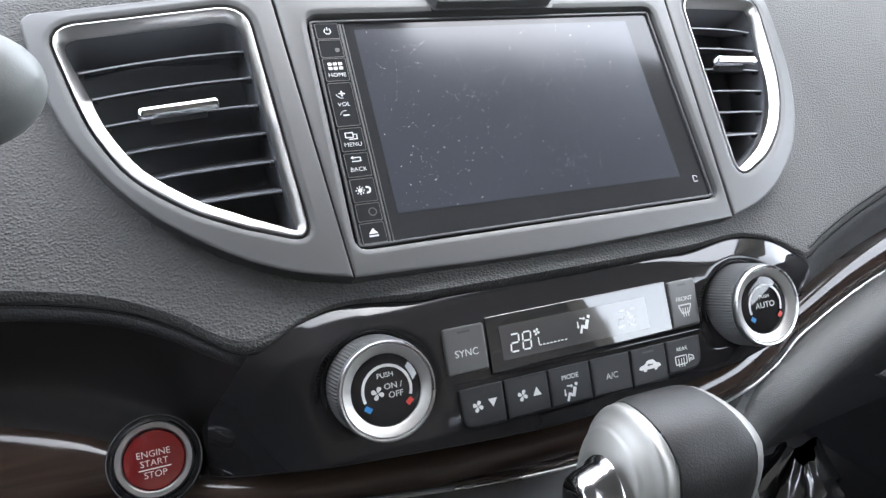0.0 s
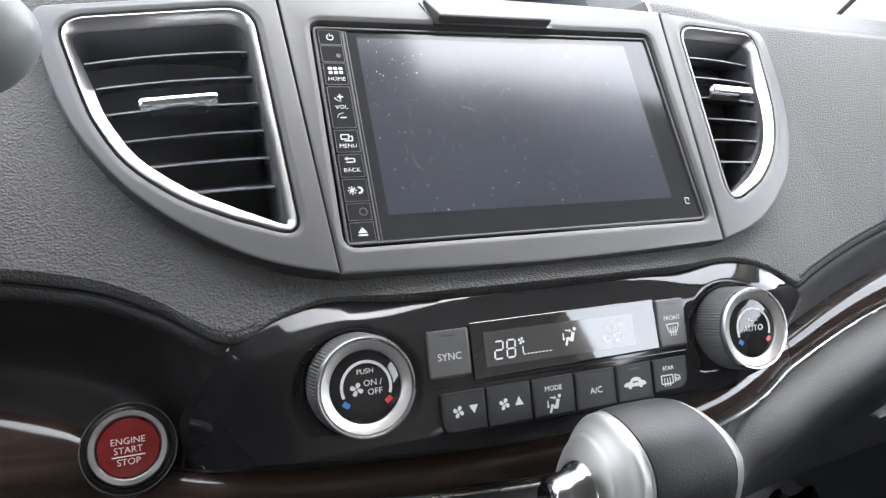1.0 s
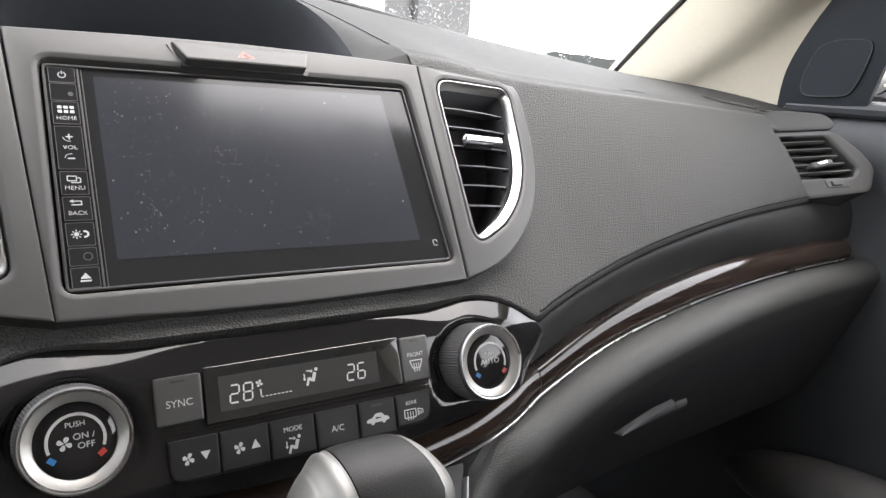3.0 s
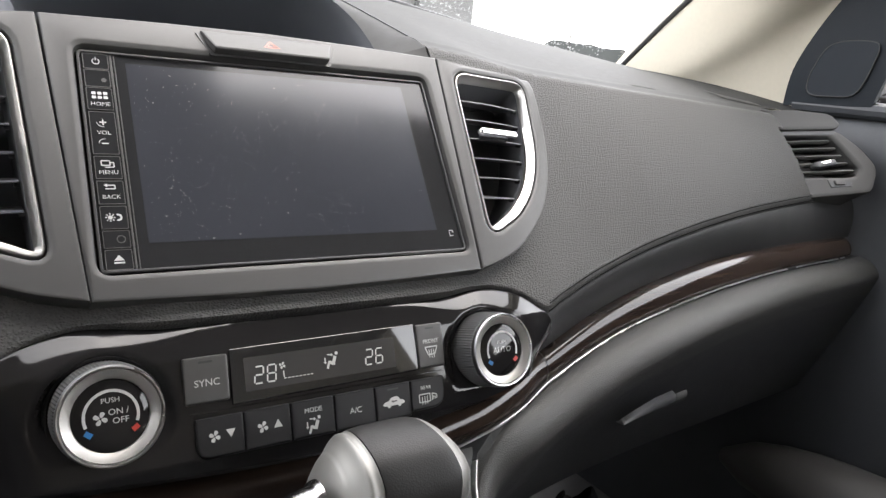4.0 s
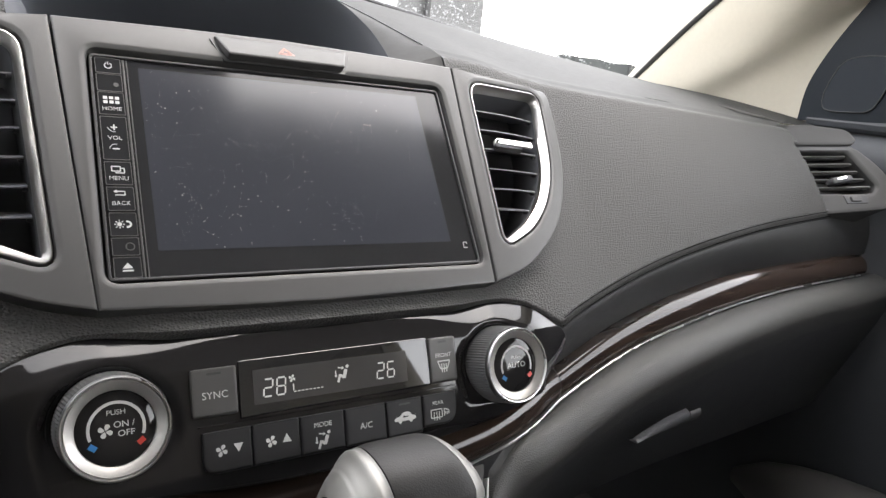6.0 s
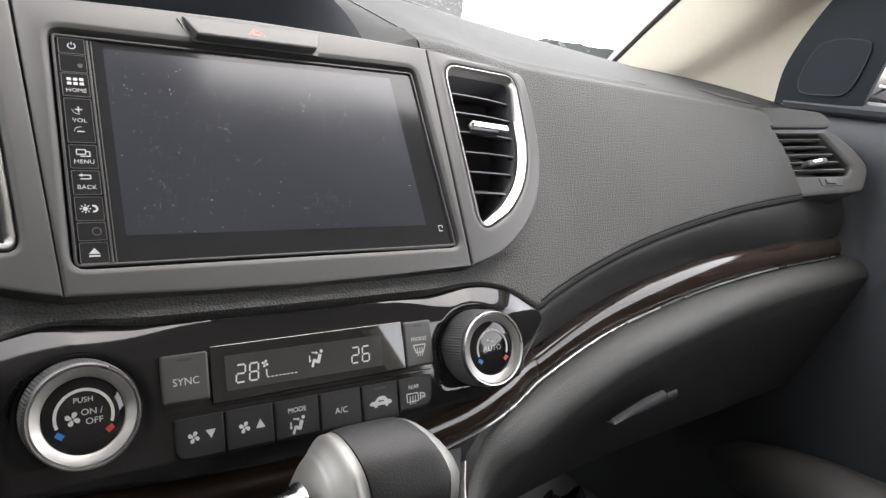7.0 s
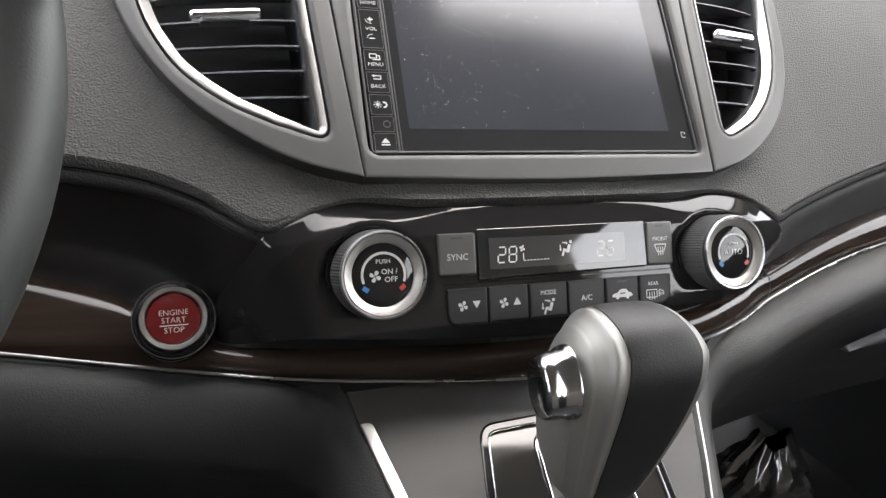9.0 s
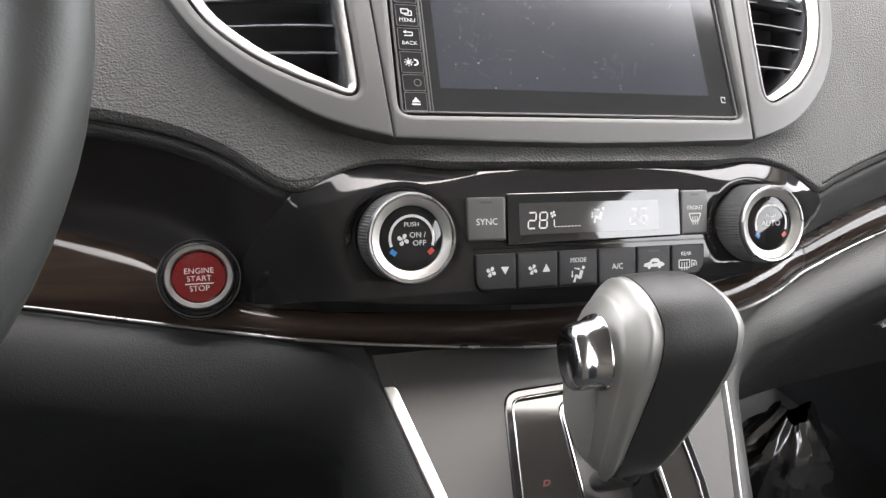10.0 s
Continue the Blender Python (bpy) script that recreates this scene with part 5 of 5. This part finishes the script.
# ---- pillars, doors, roof, glass ----
def pillar(side):
    def m(x, y, z):
        return (side * x, y, z)

    low = [m(0.79, 0.57, 1.135), m(0.745, 0.485, 1.142), m(0.732, 0.38, 1.125), m(0.752, 0.28, 1.118), m(0.775, 0.19, 1.095)]
    mid = [m(0.722, 0.338, 1.285), m(0.702, 0.288, 1.270), m(0.703, 0.228, 1.245), m(0.722, 0.19, 1.238), m(0.765, 0.135, 1.250)]
    high = [m(0.655, 0.065, 1.39), m(0.632, 0.042, 1.378), m(0.629, 0.0, 1.36), m(0.655, -0.03, 1.355), m(0.71, -0.05, 1.372)]
    top = [m(0.58, -0.20, 1.485), m(0.56, -0.22, 1.475), m(0.565, -0.24, 1.47), m(0.58, -0.26, 1.465), m(0.65, -0.28, 1.48)]
    cols = [smooth_loop(c, 8, closed=False) for c in zip(low, mid, high, top)]
    rows = [smooth_loop([c[i] for c in cols], 14, closed=False) for i in range(len(cols[0]))]
    # a padded roll along the windscreen, and a panel set back beyond a slanting crease
    for i, row in enumerate(rows):
        h = i / (len(rows) - 1)
        for j, p in enumerate(row):
            f = j / (len(row) - 1)
            t = max(0.0, min(1.0, (f - 0.45 - 1.25 * h) / 0.08 + 0.5))
            p.x += side * (0.0085 * t * t * (3 - 2 * t) - 0.002 * math.exp(-((f - 0.32 - 1.25 * h) / 0.1) ** 2))
    bm = bmesh.new()
    verts = [[bm.verts.new(p) for p in r] for r in rows]
    for a, b in zip(verts, verts[1:]):
        ring_faces(bm, a, b, closed=False)
    seal = tube([p.lerp(q, 0.25) + Vector((-side * 0.003, 0.002, 0.002)) for p, q in zip(cols[1], cols[0])], 0.0042, 8)
    trim = whole("pillar_trim", bm, CREAM, "cream fabric-covered windscreen pillar trim", "pillar trim", "structure")
    part("seal", seal, BLACK, trim, "black edge seal")
    return trim


pillar(1)
pillar(-1)


def door(side):
    d = thing("door_right" if side > 0 else "door_left", "dark grey front door with moulded upper panel", "door", kind="structure")

    def X(x):
        return side * x

    def card(y, s):
        z = 0.38 + s * (1.118 - 0.38)
        x = 0.775 - 0.018 * math.sin(math.pi * s) + (0.02 if s > 0.97 else 0) - 0.012 * max(0, (s - 0.85) / 0.15)
        return (X(x), y, z)

    part("card", grid(card, span(-1.4, 0.5, 30), span(0, 1, 24)), DOOR, d, "dark grey grained door card")
    part("sill", tube([(X(0.772), y, 1.117 + 0.02 * max(0, y)) for y in span(-1.4, 0.185, 20)], 0.011, 10), DOOR, d, "rounded window sill")
    part("outer_skin", cuboid(min(X(0.80), X(0.84)), -1.4, 0.36, max(X(0.80), X(0.84)), 0.55, 1.105), BLACK, d)
    # sail panel with its speaker
    sail = bmesh.new()
    outline = smooth_loop([(0.198, 1.118), (0.19, 1.165), (0.164, 1.215), (0.125, 1.27), (0.09, 1.32), (0.04, 1.36)], 5, closed=False)
    outline = [tuple(p) for p in outline] + [(0.026, 1.36), (0.032, 1.28), (0.054, 1.21), (0.07, 1.165), (0.083, 1.123)]

    def wall(y, z, n):
        return Vector((X(0.762 - n / 100 - 0.10 * max(0.0, z - 1.12)), y, z))

    part("sail_panel", plate(outline, 0.0, 0.7, 0.004, place=wall), SAIL, d, "dark blue-grey sail panel")
    spk = [tuple(p) for p in smooth_loop([(y + 0.014, z - 0.005) for y, z in ((0.147, 1.140), (0.152, 1.155), (0.144, 1.178), (0.132, 1.197), (0.112, 1.2045), (0.082, 1.2045), (0.071, 1.199), (0.074, 1.180), (0.083, 1.155), (0.094, 1.141), (0.118, 1.1385))], 4)]
    grille = part("speaker_grille", plate(spk, 0.25, 0.4, 0.0015, place=wall), SPEAKER, d, "fine mesh speaker grille")
    loop = [wall(p[0], p[1], 0.24) for p in grown(spk, 0.0006)]
    part("rim", tube(loop, 0.0008, 6, closed=True), SURROUND, grille, "thin grey rim")
    pane = bmesh.new()
    pane.faces.new([pane.verts.new(p) for p in ((X(0.79), 0.12, 1.11), (X(0.79), -1.21, 1.11), (X(0.70), -1.19, 1.47), (X(0.70), -0.02, 1.47), (X(0.72), 0.03, 1.40))])
    g = part("window_pane", pane, GLASS, d, "wet side window")
    return d


door(1)
door(-1)

# ---- outside mirror behind the passenger window ----
mirror_out = thing("door_mirror", "dark outside mirror housing wet with rain beside the door", "mirror", at=(0.82, 0.14, 1.105))


def housing(t, s):
    """A rounded shell, blunt towards the rear."""
    a, b = 2 * math.pi * t, math.pi * (s - 0.5)
    c = math.copysign(abs(math.cos(b)) ** 0.6, math.cos(b))
    x = math.copysign(abs(math.cos(a)) ** 0.7, math.cos(a)) * c
    y = math.sin(a) * c
    return Vector((0.985 + 0.1 * x, 0.165 + (0.075 if y > 0 else 0.03) * y, 1.112 + 0.068 * math.copysign(abs(math.sin(b)) ** 0.7, math.sin(b))))


part("shell", grid(housing, span(0, 1, 40), span(0, 1, 20)), SAIL, mirror_out, "dark blue-grey shell", soft=60)
part("trim", tube([(0.905 + 0.16 * t, 0.133, 1.156 - 0.012 * t) for t in span(0, 1, 8)], 0.002, 8), STRIP, mirror_out, "pale edge line")
part("glass", plate(rounded([(95.5, 106.5), (106.5, 106.5), (106.0, 115.2), (95.8, 115.2)], 2.0), 0.0, 0.3, 0.08, place=lambda u, v, n: Vector((u / 100, 0.134 - n / 100, v / 100))), BRIGHT, mirror_out, "mirror glass")
part("foot", tube([(0.82, 0.15, 1.1), (0.88, 0.165, 1.085), (0.93, 0.17, 1.08)], 0.02, 12), SAIL, mirror_out, "dark foot")

pocket = whole("door_pocket", tube([(0.71, y, 0.60 + 0.05 * math.cos((y + 0.1) * 4)) for y in span(-0.5, 0.15, 16)], lambda s: 0.05 * math.sqrt(max(0.05, 1 - (2 * s - 1) ** 4)), 16), CONSOLE, "dark grey moulded door pocket", "door pocket", "structure")


def roof_point(x, y):
    return Vector((x, y, 1.50 + 0.05 * (1 - (x / 0.66) ** 4) - 0.02 * max(0.0, (y + 0.6) / 0.4) ** 2 - 0.05 * max(0.0, (-1.4 - y)) ** 2))




def lining_point(x, t):
    """The lining runs on to the header above the windscreen and drops a little there."""
    front = -0.09 - 0.09 * (x / 0.66) ** 2
    y = -2.3 + (front + 2.3) * t
    return roof_point(x, y) + Vector((0, 0, -0.3 * max(0.0, y + 0.195)))


bm = grid(lining_point, span(-0.66, 0.66, 16), span(0, 1, 30))
whole("roof_lining", bm, HEADLINER, "light fabric roof lining", "roof lining", "structure")
bm = grid(lambda x, y: roof_point(x, y) + Vector((0, 0.0, 0.04)), span(-0.7, 0.7, 12), span(-2.34, -0.165, 12))
whole("roof", bm, BLACK, "roof panel above the lining", "roof", "structure")

for side in (-1, 1):
    bm = bmesh.new()
    for y0, y1, y2, y3 in ((-1.2, -2.3, -2.3, -1.16),):
        block([(side * 0.77, y0, 1.1), (side * 0.77, y1, 1.1), (side * 0.66, y2, 1.51), (side * 0.66, y3, 1.51), (side * 0.82, y0, 1.1), (side * 0.82, y1, 1.1), (side * 0.71, y2, 1.54), (side * 0.71, y3, 1.54)], bm)
    block([(side * 0.775, -1.4, 0.38), (side * 0.775, -2.3, 0.38), (side * 0.775, -2.3, 1.11), (side * 0.775, -1.4, 1.11), (side * 0.83, -1.4, 0.38), (side * 0.83, -2.3, 0.38), (side * 0.83, -2.3, 1.11), (side * 0.83, -1.4, 1.11)], bm)
    block([(side * 0.62, -0.2, 1.50), (side * 0.62, -2.3, 1.50), (side * 0.705, -2.3, 1.455), (side * 0.69, -0.1, 1.445), (side * 0.64, -0.2, 1.545), (side * 0.64, -2.3, 1.545), (side * 0.75, -2.3, 1.48), (side * 0.73, -0.1, 1.47)], bm)
    # added blocker, out of view: cuts window light on the driver's side
    if side < 0:
        block([(-0.77, -0.58, 1.1), (-0.77, -1.8, 1.1), (-0.66, -1.8, 1.51), (-0.66, -0.58, 1.51), (-0.80, -0.58, 1.1), (-0.80, -1.8, 1.1), (-0.70, -1.8, 1.54), (-0.70, -0.58, 1.54)], bm)
    whole("wall_right" if side > 0 else "wall_left", bm, CREAM, "unseen rear side of the cabin with its pillars, the left with an added light blocker", "cabin side", "structure")

# added behind the camera: bounces light, its height limits what enters from the rear
whole("wall_back", cuboid(-0.83, -1.35, 0.38, 0.83, -1.25, 1.3), BOUNCE_WALL, "unseen tan back wall of the cabin that bounces light forward", "cabin wall", "structure")
whole("floor", cuboid(-0.84, -2.35, 0.34, 0.84, 0.8, 0.40), CARPET, "dark carpeted cabin floor", "floor", "structure")
whole("firewall", cuboid(-0.84, 0.62, 0.36, 0.84, 0.66, 1.16), BLACK, "dark firewall under the dashboard", "wall", "structure")

bm = bmesh.new()
HEAD = [(x, -0.195 + 0.03 * (1 - (x / 0.6) ** 2), 1.535 - 0.05 * (x / 0.6) ** 2) for x in span(-0.6, 0.6, 14)]
rows = []
for s in span(0, 1, 8):
    rows.append([bm.verts.new(foot(h[0] / 0.6 * 0.775).lerp(Vector(h), s) + Vector((0, 0.01 * math.sin(math.pi * s), 0.03 * math.sin(math.pi * s)))) for h in HEAD])
for a, b in zip(rows, rows[1:]):
    ring_faces(bm, a, b, closed=False)
windscreen = whole("windscreen", bm, GLASS, "rain-spotted windscreen", "windscreen", "structure")
bm = bmesh.new()
tube([foot(x) + Vector((0, 0.003, 0.002)) for x in span(-0.775, 0.775, 40)], 0.004, 8, bm)
part("gasket", bm, BLACK, windscreen, "black rubber seal")


def glass_at(x01, s):
    h = Vector(HEAD[0]).lerp(Vector(HEAD[-1]), x01)
    h.y += 0.03 * (1 - (h.x / 0.6) ** 2)
    h.z += 0.05 * (1 - (h.x / 0.6) ** 2)
    return foot(h.x / 0.6 * 0.775).lerp(h, s) + Vector((0, 0.012 * math.sin(math.pi * s) + 0.003, 0.03 * math.sin(math.pi * s) + 0.002))


bm = bmesh.new()
rng = random.Random(8)
for k in range(4500):
    c = glass_at(0.55 + 0.42 * rng.random(), 0.005 + 0.27 * rng.random() ** 1.3)
    r = 0.0005 + 0.0016 * rng.random() ** 3
    ring = [bm.verts.new(c + Vector((r * math.cos(q), -r * 0.5 * math.sin(q), r * 0.85 * math.sin(q)))) for q in span(0, 2 * math.pi * 7 / 8, 7)]
    tip = bm.verts.new(c + Vector((0, r * 0.35, r * 0.5)))
    for i in range(8):
        bm.faces.new((ring[i], ring[(i + 1) % 8], tip))
drops = whole("raindrops", bm, DROP, "raindrops on the windscreen", "raindrops", "stuff")
drops.visible_shadow = False

mirror = thing("door_mirror", "dark wet door mirror outside the side window", "mirror")
bm = bmesh.new()
rows = []
for k, s in enumerate((0.3, 0.8, 0.97, 1.0, 0.95, 0.75, 0.3)):
    x = 0.90 + 0.03 * k
    rows.append([bm.verts.new((x, 0.17 + 0.07 * s * math.cos(a), 1.13 + 0.06 * s * math.sin(a))) for a in span(0, 2 * math.pi * 15 / 16, 15)])
for a, b in zip(rows, rows[1:]):
    ring_faces(bm, a, b)
bm.faces.new(rows[0])
bm.faces.new(rows[-1])
part("housing", bm, PIANO, mirror)
part("arm", tube([(0.80, 0.17, 1.08), (0.93, 0.17, 1.11)], 0.02, 10), BLACK, mirror)

# ---- outside ----
whole("ground", cuboid(-600, -600, -0.2, 600, 600, 0.0), ASPHALT, "wet grey asphalt ground", "ground", "structure")

building = thing("building", "pale grey building with tall windows and dark mullions", "building", at=(2, 14, 0))
BY = 13.0
EDGE = 9.25
part("wall", cuboid(-6, BY, 0, EDGE, BY + 6, 11), FACADE, building, "pale rendered wall")
for k in range(5):
    x0 = EDGE - 2.2 - 2.35 * k
    for j in range(3):
        z0 = 0.9 + 3.3 * j
        win = part("window", cuboid(x0 - 1.75, BY - 0.03, z0, x0, BY + 0.02, z0 + 2.5), PANE_OUT, building, "tall window")
        for a, b, c, d in ((x0 - 0.93, z0, x0 - 0.83, z0 + 2.5), (x0 - 1.75, z0 + 1.6, x0, z0 + 1.68)):
            part("mullion", cuboid(a, BY - 0.08, b, c, BY - 0.03, d), FRAME_OUT, win)
for z in (0.6, 3.75, 7.05):
    part("band", cuboid(-6.02, BY - 0.1, z, EDGE + 0.02, BY - 0.001, z + 0.18), FRAME_OUT, building, "grey string course")
part("downpipe", tube([(EDGE - 1.5, BY - 0.08, 0), (EDGE - 1.5, BY - 0.08, 11)], 0.07, 10), FRAME_OUT, building)

ridge = bmesh.new()
rng = random.Random(3)
rows = [[], [], []]
for k in range(80):
    x = 120 + 5.5 * k
    h = 30.5 * min(1.0, max(0.05, (x - 225) / 45)) + 1.2 * noise.noise(Vector((k * 0.35, 0, 0))) + 0.8 * rng.random()
    rows[0].append(ridge.verts.new((x, 300, -0.1)))
    rows[1].append(ridge.verts.new((x, 304 + 2 * rng.random(), h)))
    rows[2].append(ridge.verts.new((x, 380, -0.1)))
for a, b in zip(rows, rows[1:]):
    ring_faces(ridge, a, b, closed=False)
whole("far_hill", ridge, HILL, "distant dark wooded hill in the rain", "hill", "structure")
for x, y, h in ((281, 302, 36), (325, 302, 37.5)):
    mast = bmesh.new()
    for a in range(3):
        q = 2 * math.pi * a / 3
        tube([(x + 1.4 * math.cos(q), y + 1.4 * math.sin(q), 24), (x, y, h)], 0.22, 5, mast)
    for z in span(29, h - 2, 3):
        tube([(x - 1.0 * (h - z) / 18, y, z), (x + 1.0 * (h - z) / 18, y, z)], 0.18, 5, mast)
    whole("mast", mast, FRAME_OUT, "distant lattice radio mast on the hill", "mast")
